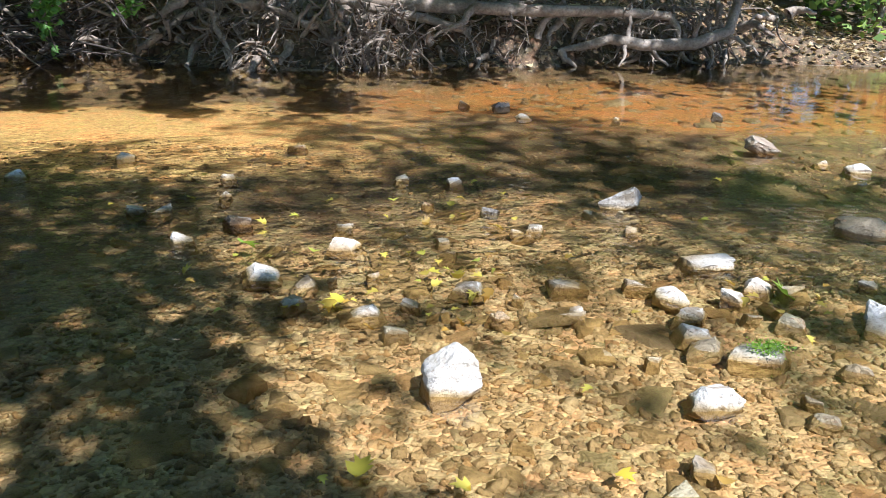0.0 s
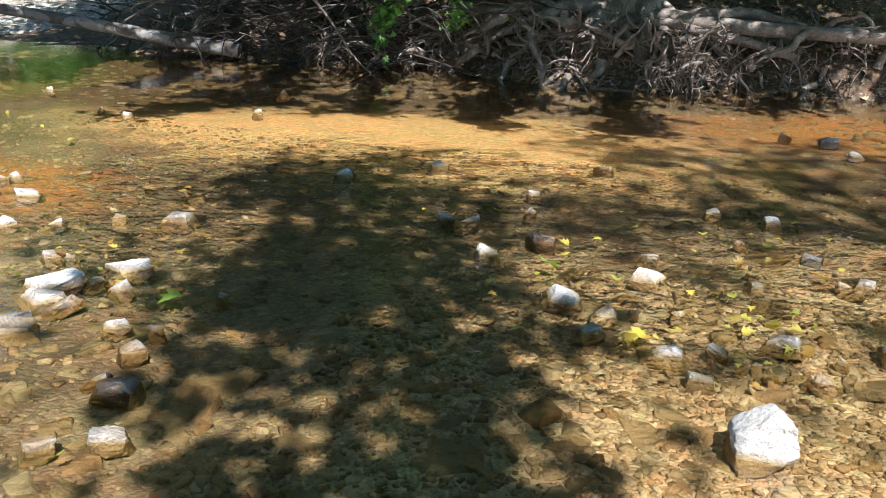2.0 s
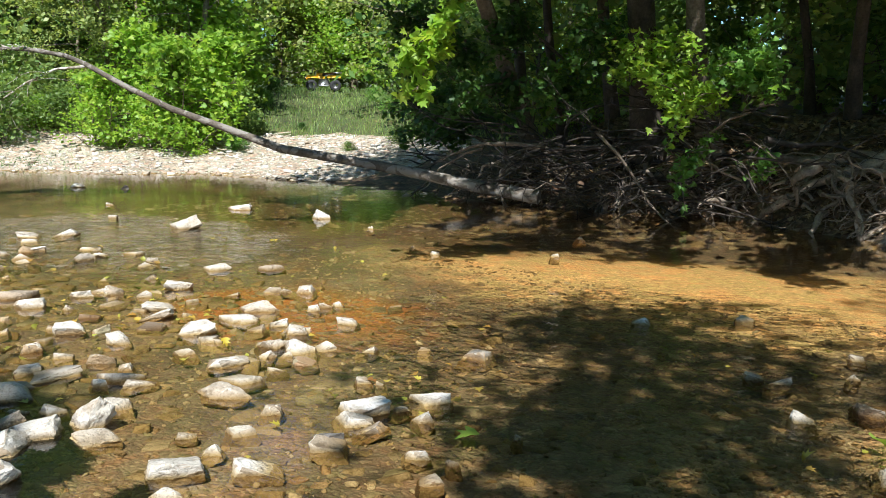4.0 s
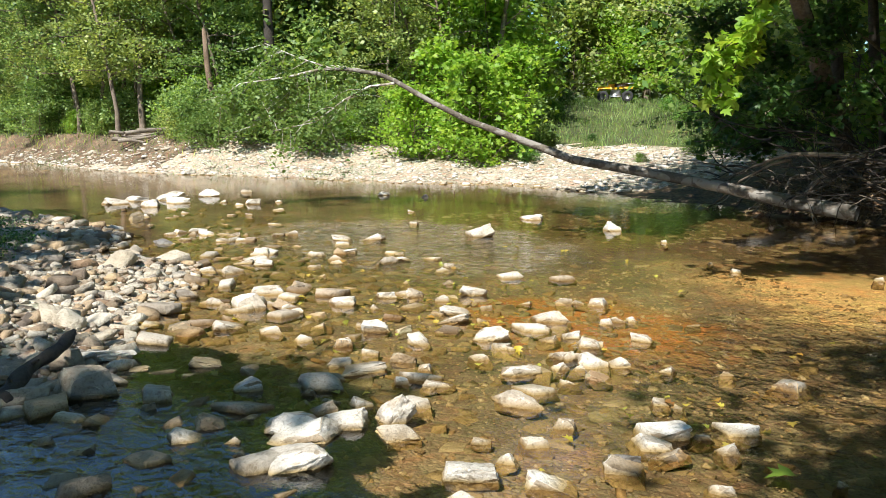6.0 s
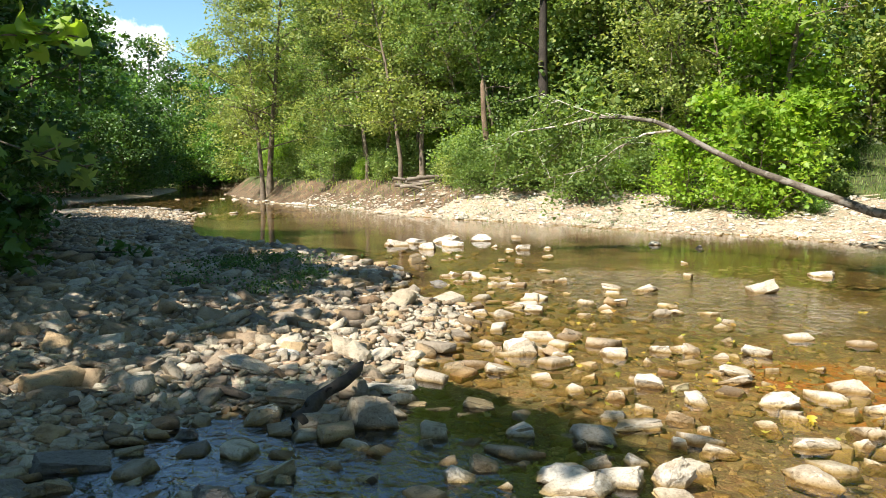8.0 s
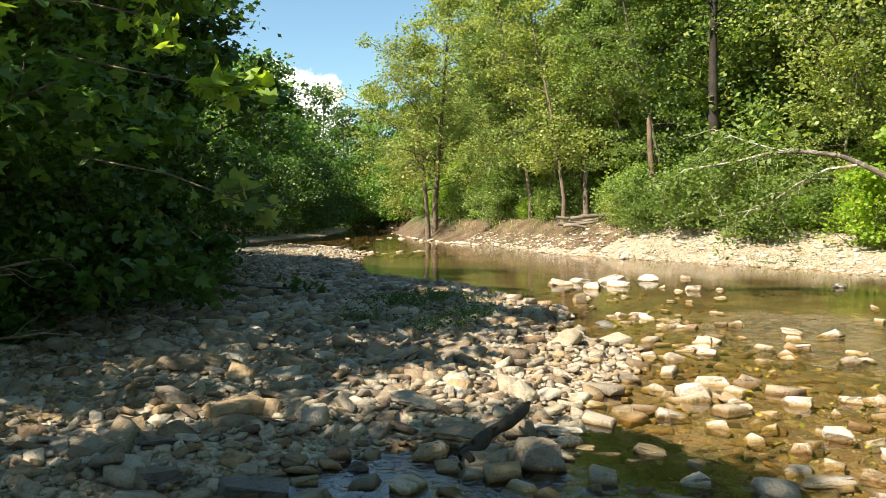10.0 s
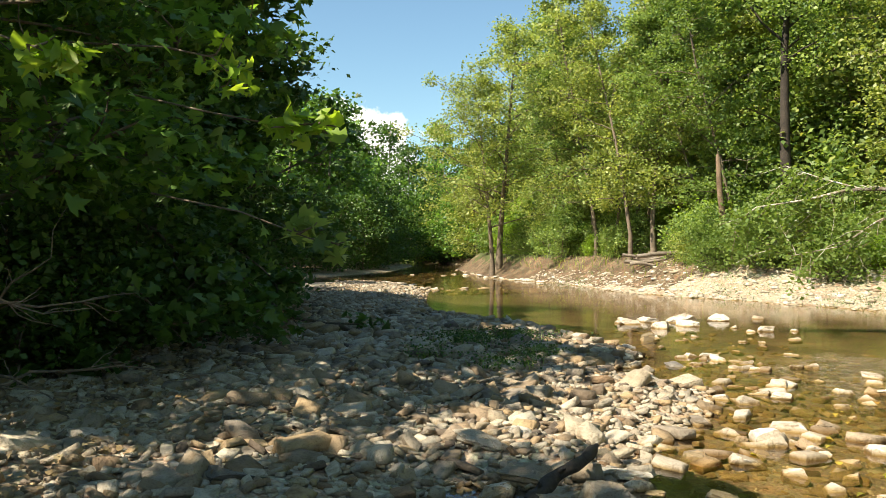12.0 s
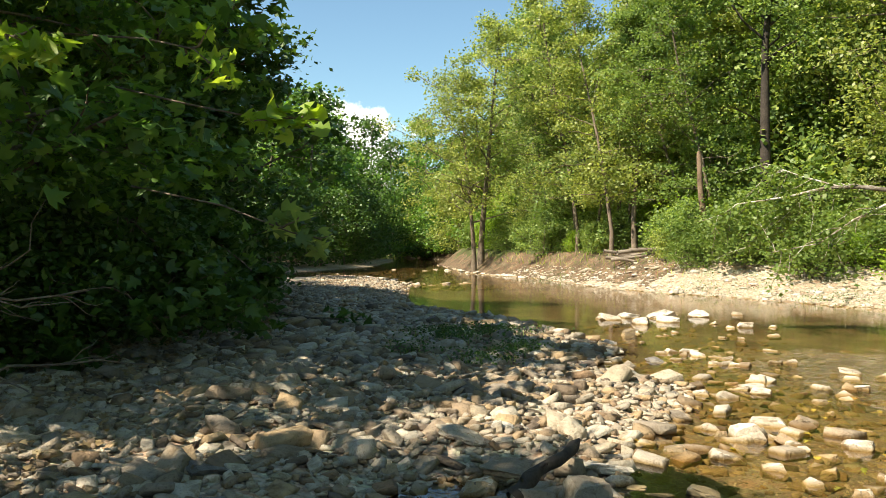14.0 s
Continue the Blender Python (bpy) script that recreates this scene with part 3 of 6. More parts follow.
more = pick_where(650, -2.5, 4.0, 1.4, 6.0, in_water)
xy = np.vstack([xy, more])
size = np.append(size, np.clip(RNG.lognormal(-2.6, 0.6, len(more)), 0.04, 0.26))
sandy = np.exp(-((xy[:, 0] + 3.0) / 4.2) ** 2 - ((xy[:, 1] - 7.5) / 1.9) ** 2)
keep = RNG.uniform(0, 1, len(xy)) > 1.35 * sandy
xy, size = xy[keep], size[keep]
near = (xy[:, 1] < 6) & (xy[:, 0] > -4.5) & (size > 0.10)
strew("silted_cobbles", xy[near], size[near], 0.36, 0.74, WETSTONE, "tan silted cobbles lying under the shallow water", SHAPES2, 0.15)
xy, size = xy[~near], size[~near]
strew("creek_bed_stones", xy, size, 0.3, 0.68, WETSTONE, "brown silted stones lying under the water", SHAPES1, 0.12)
xy = np.vstack([pick_where(15000, -1.2, 3.4, 1.5, 4.4, in_water), pick_where(12000, -6.5, 4.5, 1.2, 7.0, in_water)])
strew("creek_gravel", xy, np.clip(RNG.lognormal(-4.05, 0.5, len(xy)), 0.008, 0.06), 0.5, 0.35, FINEGRAVEL, "fine tan gravel covering the creek bed", SHAPES1[:8], 0.3)


def in_shoal(x, y):
    """The stony riffle that runs out from the bar."""
    a = np.exp(-((x + 6.6) ** 2 / 9 + (y - 2.9) ** 2 / 2.2)) + 0.9 * np.exp(-((x + 12.5) ** 2 / 16 + (y - 3.2) ** 2 / 1.2)) + 0.5 * np.exp(-((x - 0.8) ** 2 / 3 + (y - 3.6) ** 2 / 0.8)) + 1.0 * np.exp(-((x + 45) ** 2 / 200 + (y + 3) ** 2 / 6))
    return inside(x, y, WATER_EDGE) & (RNG.uniform(0, 1, x.shape) < 0.8 * a)


xy = pick_where(12000, -16, 2.5, 0.8, 6.0, in_shoal)
xy = np.vstack([xy, pick_where(900, -62, -30, -6.5, 2.0, in_shoal)])
size = np.clip(RNG.lognormal(-2.9, 0.55, len(xy)) * (1 + np.maximum(0, -xy[:, 0] - 25) * 0.03), 0.035, 0.4)
keep = spaced(xy, size, 0.66)
size = np.where(xy[:, 0] > -2.6, np.minimum(size, 0.13), size)
strew("shoal_stones", xy[keep], size[keep], 0.40, -0.25, PALE, "small pale stones breaking the surface of the riffle", SHAPES2, 0.2, -0.03)


def along(line, n, spread, rng=RNG):
    """Points strewn along a line."""
    line = np.array(line, float)
    k = rng.integers(0, len(line) - 1, n)
    p = line[k] + (line[k + 1] - line[k]) * rng.uniform(0, 1, (n, 1))
    return p + rng.normal(0, spread, (n, 2))


xy = np.vstack([along([(-36.2, -4.6), (-34.5, -3.3), (-30, -1.9)], 420, 0.5), along([(-29.6, -2.0), (-30.0, -0.5), (-30.2, 0.6), (-30.6, 2.4)], 800, 0.5), along([(-48, -2.4), (-44, -0.6), (-40, 0.4), (-36, 1.6), (-32, 2.9)], 520, 0.55), along([(-33, -1), (-40, -3), (-50, -4)], 170, 1.3)])
xy = xy[in_water(xy[:, 0], xy[:, 1])]
size = np.clip(RNG.lognormal(-2.0, 0.45, len(xy)), 0.08, 0.36)
keep = spaced(xy, size, 0.62)
strew("riffle_stones", xy[keep], size[keep], 0.34, -0.1, PALE, "pale sunlit stones of the riffle at the bend", SHAPES1, 0.18, 0.0)


def off_bar(x, y):
    """Thick along the bar's edge, thinning out over the riffle."""
    d = seg_dist(x, y, NEAR_BANK)
    return inside(x, y, WATER_EDGE) & (y > 0.5) & (RNG.uniform(0, 1, x.shape) < np.exp(-(d / 1.2) ** 2))


xy = pick_where(2400, -11.0, -4.2, 0.4, 4.4, off_bar)
size = np.clip(RNG.lognormal(-2.65, 0.5, len(xy)), 0.04, 0.24)
keep = spaced(xy, size, 1.0)
strew("bar_edge_stones", xy[keep], size[keep], 0.45, -0.1, BARSTONE, "pale angular stones crowding the edge of the bar", SHAPES2, 0.2, -0.02)


def in_pool(x, y):
    return inside(x, y, WATER_EDGE) & (np.hypot((x + 4.0) / 1.7, y / 1.5) < 1)


xy = pick_where(420, -5.8, -2.3, -1.6, 1.6, in_pool)
size = np.clip(RNG.lognormal(-2.35, 0.45, len(xy)), 0.05, 0.26)
keep = spaced(xy, size, 1.1)
strew("pool_stones", xy[keep], size[keep], 0.5, 0.0, BARSTONE, "wet brown and grey stones lying in the shaded pool", SHAPES2, 0.2, -0.02)


# ---------- trees ----------
def leaf_quads(points, size, rng, up=0.5):
    """A folded pointed leaf at every point."""
    n = len(points)
    d = rng.normal(size=(n, 3))
    d[:, 2] = d[:, 2] * 0.5 - 0.25
    d /= np.linalg.norm(d, axis=1)[:, None]
    nrm = rng.normal(size=(n, 3)) + np.array([0, 0, up * 2.2])
    side = np.cross(nrm, d)
    side /= np.linalg.norm(side, axis=1)[:, None] + 1e-9
    nrm = np.cross(d, side)
    s = (size * rng.uniform(0.6, 1.3, n))[:, None]
    p = np.asarray(points)
    v = np.stack([p - d * s * 0.5, p + side * s * 0.34 + nrm * s * 0.1, p + d * s * 0.5, p - side * s * 0.34 + nrm * s * 0.1], 1)
    return v.reshape(-1, 3), np.arange(4 * n).reshape(-1, 4)


LOBES = [(0.0, -0.5), (0.30, -0.42), (0.52, -0.12), (0.24, -0.06), (0.42, 0.28), (0.16, 0.16), (0.0, 0.55), (-0.16, 0.16), (-0.42, 0.28), (-0.24, -0.06), (-0.52, -0.12), (-0.30, -0.42)]


def leaf_lobed(points, size, rng, up=0.6, hang=0.25):
    """Five-pointed maple or sycamore leaves, creased along the midrib."""
    n = len(points)
    d = rng.normal(size=(n, 3))
    d[:, 2] = d[:, 2] * 0.5 - hang
    d /= np.linalg.norm(d, axis=1)[:, None]
    nrm = rng.normal(size=(n, 3)) * 0.8 + np.array([0, 0, up * 2.2])
    side = np.cross(d, nrm)
    side /= np.linalg.norm(side, axis=1)[:, None] + 1e-9
    nrm = np.cross(side, d)
    s = (size * rng.uniform(0.55, 1.3, n))[:, None, None]
    L = np.array(LOBES + [(0.0, -0.1)])
    curl = 0.35 * np.abs(L[:, 0]) - 0.25 * L[:, 1] ** 2
    v = np.asarray(points)[:, None, :] + s * (L[None, :, 0:1] * side[:, None] + L[None, :, 1:2] * d[:, None] + curl[None, :, None] * nrm[:, None])
    k = len(LOBES)
    f = np.array([[12, q, (q + 1) % k] for q in range(k)])
    return v.reshape(-1, 3), (f[None] + (np.arange(n) * 13)[:, None, None]).reshape(-1, 3)


def tree_parts(seed, tall, spread, trunk_r, first=0.35, limbs=14, clumps=5, leaves=60, leaf=0.22, lean=(0, 0), lobed=False, density=1.0, clump_r=0.75, crook=0.05, rise=(0.15, 0.75), top=1.0):
    """Trunk with limbs, and a crown of leaf clumps at the twigs. At the origin."""
    r = np.random.default_rng(seed)
    wood, crown = Mesh(), Mesh()
    n = 9
    tr = wander((0, 0, -0.3), (lean[0], lean[1], 1), tall * 0.97, n, crook, 0, r)
    rad = trunk_r * (1 - 0.85 * np.linspace(0, 1, n + 1) ** 0.9)
    rad[0] *= 1.35
    wood.tube(tr, rad, 8)
    tips = []
    for k in range(limbs):
        h = first + (top - first) * (k + r.uniform(0, 1)) / limbs
        i = min(n - 1, int(h * n))
        p = tr[i] + (tr[i + 1] - tr[i]) * (h * n - i)
        az = k * 2.4 + r.uniform(-0.5, 0.5)
        ln = spread * (1.05 - 0.75 * abs(h - first - 0.2)) * r.uniform(0.6, 1.2) * (0.35 + 0.65 * min(1, (1.02 - h) * 3.2))
        limb = wander(p, (math.cos(az), math.sin(az), r.uniform(*rise)), ln, 6, 0.13, 0.02, r)
        wood.tube(limb, np.linspace(max(0.018, rad[i] * 0.42), 0.012, 7), 5)
        for c in range(clumps):
            j = r.uniform(0.3, 1.0) * 5.99
            q = limb[int(j)] + (limb[int(j) + 1] - limb[int(j)]) * (j % 1)
            tw = wander(q, r.normal(size=3) + np.array([0, 0, 0.1]), ln * r.uniform(0.15, 0.4), 3, 0.2, 0.03, r)
            wood.tube(tw, np.linspace(0.014, 0.006, 4), 3)
            tips.append(tw[-1])
        tips.append(limb[-1])
    tips.append(tr[-1])
    pts = []
    for q in tips:
        m = int(leaves * r.uniform(0.4, 1.5) * density)
        g = np.clip(r.normal(0, 1, (m, 3)), -1.7, 1.7) * np.array([1, 1, 0.55]) * clump_r * r.uniform(0.5, 1.25)
        pts.append(q + g)
    pts = np.vstack(pts)
    pts = pts[pts[:, 2] > 0.05]
    v, f = (leaf_lobed if lobed else leaf_quads)(pts, leaf, r)
    crown.add(v, f)
    return wood, crown


def plant(parts, name, x, y, label, group="", category="tree", bark=BARK, leafm=LEAF, yaw=0.0, scale=1.0, sink=0.0):
    e = thing(name, (x, y, float(height(x, y)) - sink), label, category, group)
    parts[0].obj("trunk", bark, e, smooth=True)
    parts[1].obj("crown", leafm, e)
    e.rotation_euler[2] = yaw
    e.scale = (scale,) * 3
    return e


CROWNS = {}


def crown_in(me, leafm):
    """The same crown mesh in another leaf colour."""
    key = (me.name, leafm.name)
    if key not in CROWNS:
        k = me.copy()
        k.materials.clear()
        k.materials.append(leafm)
        CROWNS[key] = k
    return CROWNS[key]


def again(ob, x, y, yaw, scale, leafm=None, label="", tall=1.0):
    c = copy_thing(ob, pose(x, y, float(height(x, y)) - 0.05, 0, 0, math.degrees(yaw)))
    c.scale = (scale, scale, scale * tall)
    if label:
        c["label"] = label
    if leafm:
        for ch in c.children:
            if ch.name.startswith("crown"):
                ch.data = crown_in(ch.data, leafm)
    return c


# the two trees at the bend, the slim brown ones and the others that stand out along the beach
oak = plant(tree_parts(1, 13.2, 4.7, 0.17, 0.26, 24, 6, 92, 0.15, clump_r=0.4, crook=0.04), "walnut_tree", -43.5, 1.05, "tall airy walnut tree at the bend of the creek", "bank woods", leafm=LEAF_YELLOW)
ash = plant(tree_parts(2, 14, 2.7, 0.105, 0.2, 27, 6, 66, 0.14, clump_r=0.34, crook=0.075), "sycamore_tree", -31.4, 6.5, "slender brown-trunked sycamore above the beach", "bank woods", leafm=LEAF_YELLOW)
elm = plant(tree_parts(3, 13, 4.2, 0.2, 0.16, 24, 7, 100, 0.15, clump_r=0.42), "elm_tree", -25.5, 14.5, "spreading green elm in the bank woods", "bank woods", leafm=LEAF_YELLOW)
ivy = plant(tree_parts(6, 13.5, 3.0, 0.25, 0.5, 18, 6, 115, 0.145, lean=(-0.10, -0.22), clump_r=0.4), "ivy_clad_tree", -28.3, 10.6, "dark ivy-clad leaning tree in the bank woods", "bank woods", bark=DRIFT)
under = plant(tree_parts(4, 4.6, 2.1, 0.06, 0.1, 15, 4, 56, 0.18, clump_r=0.52), "sapling", -30, 9.4, "bushy green sapling of the understory", "understory", "sapling")
shrub = plant(tree_parts(5, 1.9, 1.3, 0.03, 0.04, 12, 5, 60, 0.11, clump_r=0.34), "bush", -24.0, 9.8, "low grey-green bush at the edge of the beach", "bank bushes", "bush", leafm=LEAF_GREY)
again(oak, -42.6, 0.7, 2.0, 0.8, None, "pale-trunked smaller tree at the bend of the creek")
again(ash, -31.8, 5.7, 1.2, 0.85)
again(ash, -37.0, 5.0, 3.0, 1.0)
# slim pale and brown stems along the edge of the woods
for k, (x, y) in enumerate(((-24.2, 12.6), (-30.2, 8.0), (-33.2, 6.6), (-34.2, 5.6), (-36.0, 5.0), (-38.6, 4.0), (-40.0, 3.4), (-23.5, 14.6), (-29.0, 8.6))):
    again(ash, x, y, k * 1.9, 0.62 + 0.05 * (k % 5), [LEAF_YELLOW, LEAF, LEAF_GREY][k % 3])
again(ash, -35.0, 6.5, 4.0, 0.95, LEAF)
plant(tree_parts(81, 11.5, 2.0, 0.13, 0.35, 16, 4, 9, 0.14, clump_r=0.3, crook=0.03), "sycamore_tree", -22.6, 15.6, "grey half-bare sycamore behind the beach", "bank woods", bark=BARK)
again(elm, -36.5, 8.5, 1.0, 1.0, LEAF_YELLOW)
again(oak, -46, 4.0, 1.0, 1.05, LEAF)
again(elm, -18.0, 22.5, 2.0, 1.05)
again(elm, -31, 12.5, 4.0, 1.05, LEAF)
for k, (x, y) in enumerate(((6.0, 17.0), (9.0, 16.5), (11.5, 20.0), (8.0, 22.0), (13.5, 18.0), (15.5, 23.0), (19.0, 19.0))):
    again([elm, ivy][k % 2], x, y, k * 1.7, 1.0, LEAF)
    again(under, x - 1.0, y - 1.2, k * 2.1, 1.1, LEAF)
# plainer trees for the depth of the woods
far_oak = plant(tree_parts(71, 13, 4.0, 0.18, 0.16, 16, 4, 40, 0.36, clump_r=0.8), "woodland_tree", -38, 16, "green tree deep in the woods", "deep woods")
far_elm = plant(tree_parts(72, 12, 4.4, 0.2, 0.12, 16, 4, 40, 0.38, clump_r=0.85), "woodland_tree", -33, 21, "spreading tree deep in the woods", "deep woods")
for x, y in ((-34, 30), (-31.5, 33), (-37, 34), (-30, 29.5), (-36.5, 28.5), (-40, 31), (-27.5, 32)):
    again(far_oak, x, y, x * 3.3, 1.05, LEAF_YELLOW)
kinds = [oak, ash, elm, ivy]
SUN_GAP = [(-26.0, 24.0), (-19.5, 13.5)]        # the sun reaches the clearing through here
r = np.random.default_rng(11)
EDGE_X, EDGE_Y = [-9, 4, 10, 18, 28, 36, 45, 57, 75, 95], [18, 17.5, 19.5, 18.5, 13.5, 9.5, 6.0, 4.0, 2.0, 0.0]
for k in range(84):
    x = 14 - 84 * (k + r.uniform(0, 1)) / 84
    y = np.interp(-x, EDGE_X, EDGE_Y) + abs(r.normal(0, 1)) * 8 + 1.0
    if (abs(25 * x + 27 * y) / 36.8 < 3.4 and x > -30) or seg_dist(np.array(x), np.array(y), SUN_GAP) < 5.0:
        continue
    deep = y > np.interp(-x, EDGE_X, EDGE_Y) + 6 or x < -58
    again([far_oak, far_elm][k % 2] if deep else kinds[k % 4], x, y, r.uniform(0, 6.28), r.uniform(0.85, 1.25), [LEAF, LEAF_YELLOW, LEAF_DARK, LEAF_GREY][r.integers(0, 4)])
for k in range(64):
    x = 6 - 76 * (k + r.uniform(0, 1)) / 64
    y = np.interp(-x, EDGE_X, EDGE_Y) - 0.8 + abs(r.normal(0, 1)) * 4.0
    if abs(25 * x + 27 * y) / 36.8 < 2.4 and x > -30:
        continue
    off = (25 * x + 27 * y) / 36.8
    if abs(off) < 3.8 and x > -30:              # clear of the open strip
        x, y = x + 0.68 * np.sign(off) * (4.0 - abs(off)), y + 0.734 * np.sign(off) * (4.0 - abs(off))
    again(under, x, y, r.uniform(0, 6.28), r.uniform(0.5, 1.3), [LEAF, LEAF_BRIGHT, LEAF_YELLOW, LEAF_GREY][r.integers(0, 4)])
for k in range(44):
    x = -19 - 36 * (k + r.uniform(0, 1)) / 44
    y = np.interp(-x, EDGE_X, EDGE_Y) + r.uniform(0.3, 4.5)
    if (abs(25 * x + 27 * y) / 36.8 < 2.6 and x > -30) or seg_dist(np.array(x), np.array(y), SUN_GAP) < 3.4:
        continue
    again(under, x, y, r.uniform(0, 6.28), r.uniform(1.1, 1.9), [LEAF, LEAF_YELLOW, LEAF_GREY, LEAF][k % 4])
for k in range(60):
    x = -17 - 38 * (k + r.uniform(0, 1)) / 60
    y = np.interp(-x, [17, 22, 25, 28, 35, 40, 57], [17, 14.4, 11.0, 9.2, 5.8, 3.6, 0.4]) + abs(r.normal(0, 1.0)) - 0.2
    if abs(25 * x + 27 * y) / 36.8 < 1.8 and x > -30:
        continue
    again(shrub, x, y, r.uniform(0, 6.28), r.uniform(0.5, 1.15), [LEAF_GREY, LEAF, LEAF_BRIGHT][r.integers(0, 3)])
for k in range(15):
    x = -27.5 - 16 * r.uniform(0, 1)
    again([shrub, under][k % 2], x, np.interp(-x, [25, 28, 34.7, 40, 57], [8.4, 6.9, 5.2, 3.0, 0.4]) + r.uniform(-0.3, 1.4), r.uniform(0, 6.28), r.uniform(0.3, 0.95) * (1.0, 0.6)[k % 2], [LEAF_GREY, LEAF, LEAF_YELLOW, LEAF_MID][k % 4])
# LEAF_DARK here paints the shadow side of the distant saplings
for k in range(24):
    x = -60 - 26 * r.uniform(0, 1)
    again(under, x, np.interp(-x, [57, 72, 86], [0.5, -1.5, -8]) + r.uniform(0, 4), r.uniform(0, 6.28), r.uniform(0.9, 1.6), [LEAF_MID, LEAF_YELLOW, LEAF_DARK][k % 3])
for k in range(16):
    again(under, -92 - 6 * r.uniform(0, 1), -40 + 44 * k / 16, r.uniform(0, 6.28), r.uniform(1.2, 1.9), LEAF_DARK)
for x, y, s in ((-30.5, 28.5, 1.0), (-33, 27.5, 1.2), (-29, 30.5, 1.2), (-31.5, 31, 1.4), (-35, 30, 1.3), (-27, 29.5, 1.1), (-33.5, 33, 1.5), (-30, 33.5, 1.5), (-25, 30, 1.2)):
    again(under, x, y, x * 1.3, s, [LEAF_BRIGHT, LEAF_YELLOW][int(y) % 2])
for x, y, s in ((-26.4, 7.4, 0.6), (-26.9, 8.0, 0.7), (-26.0, 8.6, 1.0), (-26.8, 9.2, 1.2), (-27.2, 7.2, 0.7), (-25.4, 9.2, 1.0), (-28.4, 7.3, 0.9)):
    again(shrub, x, y, x * 2.3, s, [LEAF_GREY, LEAF][int(y * 10) % 2])
# low weeds of the clearing
for k, (far, off, s) in enumerate(((23.5, -2.4, 0.32), (26, -1.9, 0.26), (28, -2.8, 0.42), (31, -2.2, 0.36), (23, 2.0, 0.28), (25, 2.8, 0.4), (28, 2.2, 0.32), (31, 2.9, 0.42), (34, -1.9, 0.34), (33, 2.0, 0.34), (22.5, 0.6, 0.16), (27, -0.7, 0.16))):
    again(shrub, 0.5 - 0.743 * far + 0.669 * off, 0.669 * far + 0.743 * off, k * 2.4, s, [LEAF_MID, LEAF_GREY, LEAF_DARK][k % 3])
# woods that close the creek beyond the bend and stand on the bar's side
# darkened leaf tones paint the side turned away from the sun
for k in range(26):
    a = k / 26
    again([far_oak, far_elm][k % 2], -84 - 18 * r.uniform(0, 1), -34 + 44 * a, r.uniform(0, 6.28), r.uniform(0.8, 1.2), [LEAF_MID, LEAF_DARK, LEAF_DARK][k % 3])
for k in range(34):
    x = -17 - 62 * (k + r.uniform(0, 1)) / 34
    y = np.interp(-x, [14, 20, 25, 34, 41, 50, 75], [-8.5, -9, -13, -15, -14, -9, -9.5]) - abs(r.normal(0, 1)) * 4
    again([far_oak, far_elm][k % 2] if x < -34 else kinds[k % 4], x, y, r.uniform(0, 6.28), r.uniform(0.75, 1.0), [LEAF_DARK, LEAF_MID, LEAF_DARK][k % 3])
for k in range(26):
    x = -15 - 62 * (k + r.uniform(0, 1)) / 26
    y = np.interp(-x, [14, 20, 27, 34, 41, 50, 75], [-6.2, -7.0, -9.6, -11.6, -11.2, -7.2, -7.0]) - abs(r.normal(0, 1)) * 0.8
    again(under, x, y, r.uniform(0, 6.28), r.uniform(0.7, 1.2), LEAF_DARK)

# trees behind the camera whose shade falls on the water
shade = plant(tree_parts(31, 10.5, 1.4, 0.055, 0.62, 18, 5, 15, 0.2, clump_r=0.36, lean=(0.25, 0)), "shade_tree", 0.6, -2.3, "tall tree on the near bank shading the creek", "near bank trees")
slim = plant(tree_parts(39, 8.3, 0.75, 0.05, 0.6, 9, 4, 17, 0.19, clump_r=0.3), "shade_tree", 1.65, -2.0, "slim young tree on the near bank shading the creek", "near bank trees")
again(slim, 2.55, -2.15, 2.4, 0.95)
high = plant(tree_parts(35, 14.8, 3.0, 0.09, 0.70, 13, 4, 17, 0.24, clump_r=0.42), "shade_tree", 6.2, -2.7, "very tall tree on the near bank shading the creek", "near bank trees")
sparse = plant(tree_parts(33, 18, 3.2, 0.07, 0.62, 12, 4, 9, 0.26, clump_r=0.42), "shade_tree", 7.6, -2.9, "tall sparse tree on the near bank shading the creek", "near bank trees")
broad = plant(tree_parts(31, 11.5, 2.0, 0.1, 0.6, 16, 5, 29, 0.2, clump_r=0.40), "shade_tree", -0.9, -5.2, "leafy tree on the near bank shading the gravel bar", "near bank trees", yaw=2.2, scale=0.82)
again(broad, -2.0, -6.1, 4.4, 0.84)
again(broad, -4.4, -6.2, 5.4, 0.6)
again(broad, -3.2, -7.0, 2.0, 0.72)
again(broad, -5.2, -6.5, 1.1, 0.66)

# unseen woods added behind the near bank to block skylight from the creek
for k, (x, y) in enumerate(((3.5, -16.2), (7.0, -15.0), (10.5, -16.5), (14.0, -15.2), (8.5, -19.5), (17.0, -13.0), (19.0, -8.0), (20.0, -3.0), (7.8, -10.2), (11.2, -9.6), (14.6, -9.0), (9.2, -13.2), (13.0, -12.6))):
    again([far_oak, far_elm][k % 2], x, y, k * 1.9, 1.0, LEAF_DARK)

# trees whose low boughs hang over the bar
bar_tree = plant(tree_parts(21, 8.5, 3.6, 0.15, 0.04, 30, 6, 58, 0.19, lobed=True, clump_r=0.4, rise=(-0.12, 0.6)), "sycamore_tree", -8.2, -5.9, "shaded sycamore whose low boughs hang over the gravel bar", "trees over the bar", leafm=LEAF_MID)
again(bar_tree, -12.2, -6.0, 2.0, 1.05)
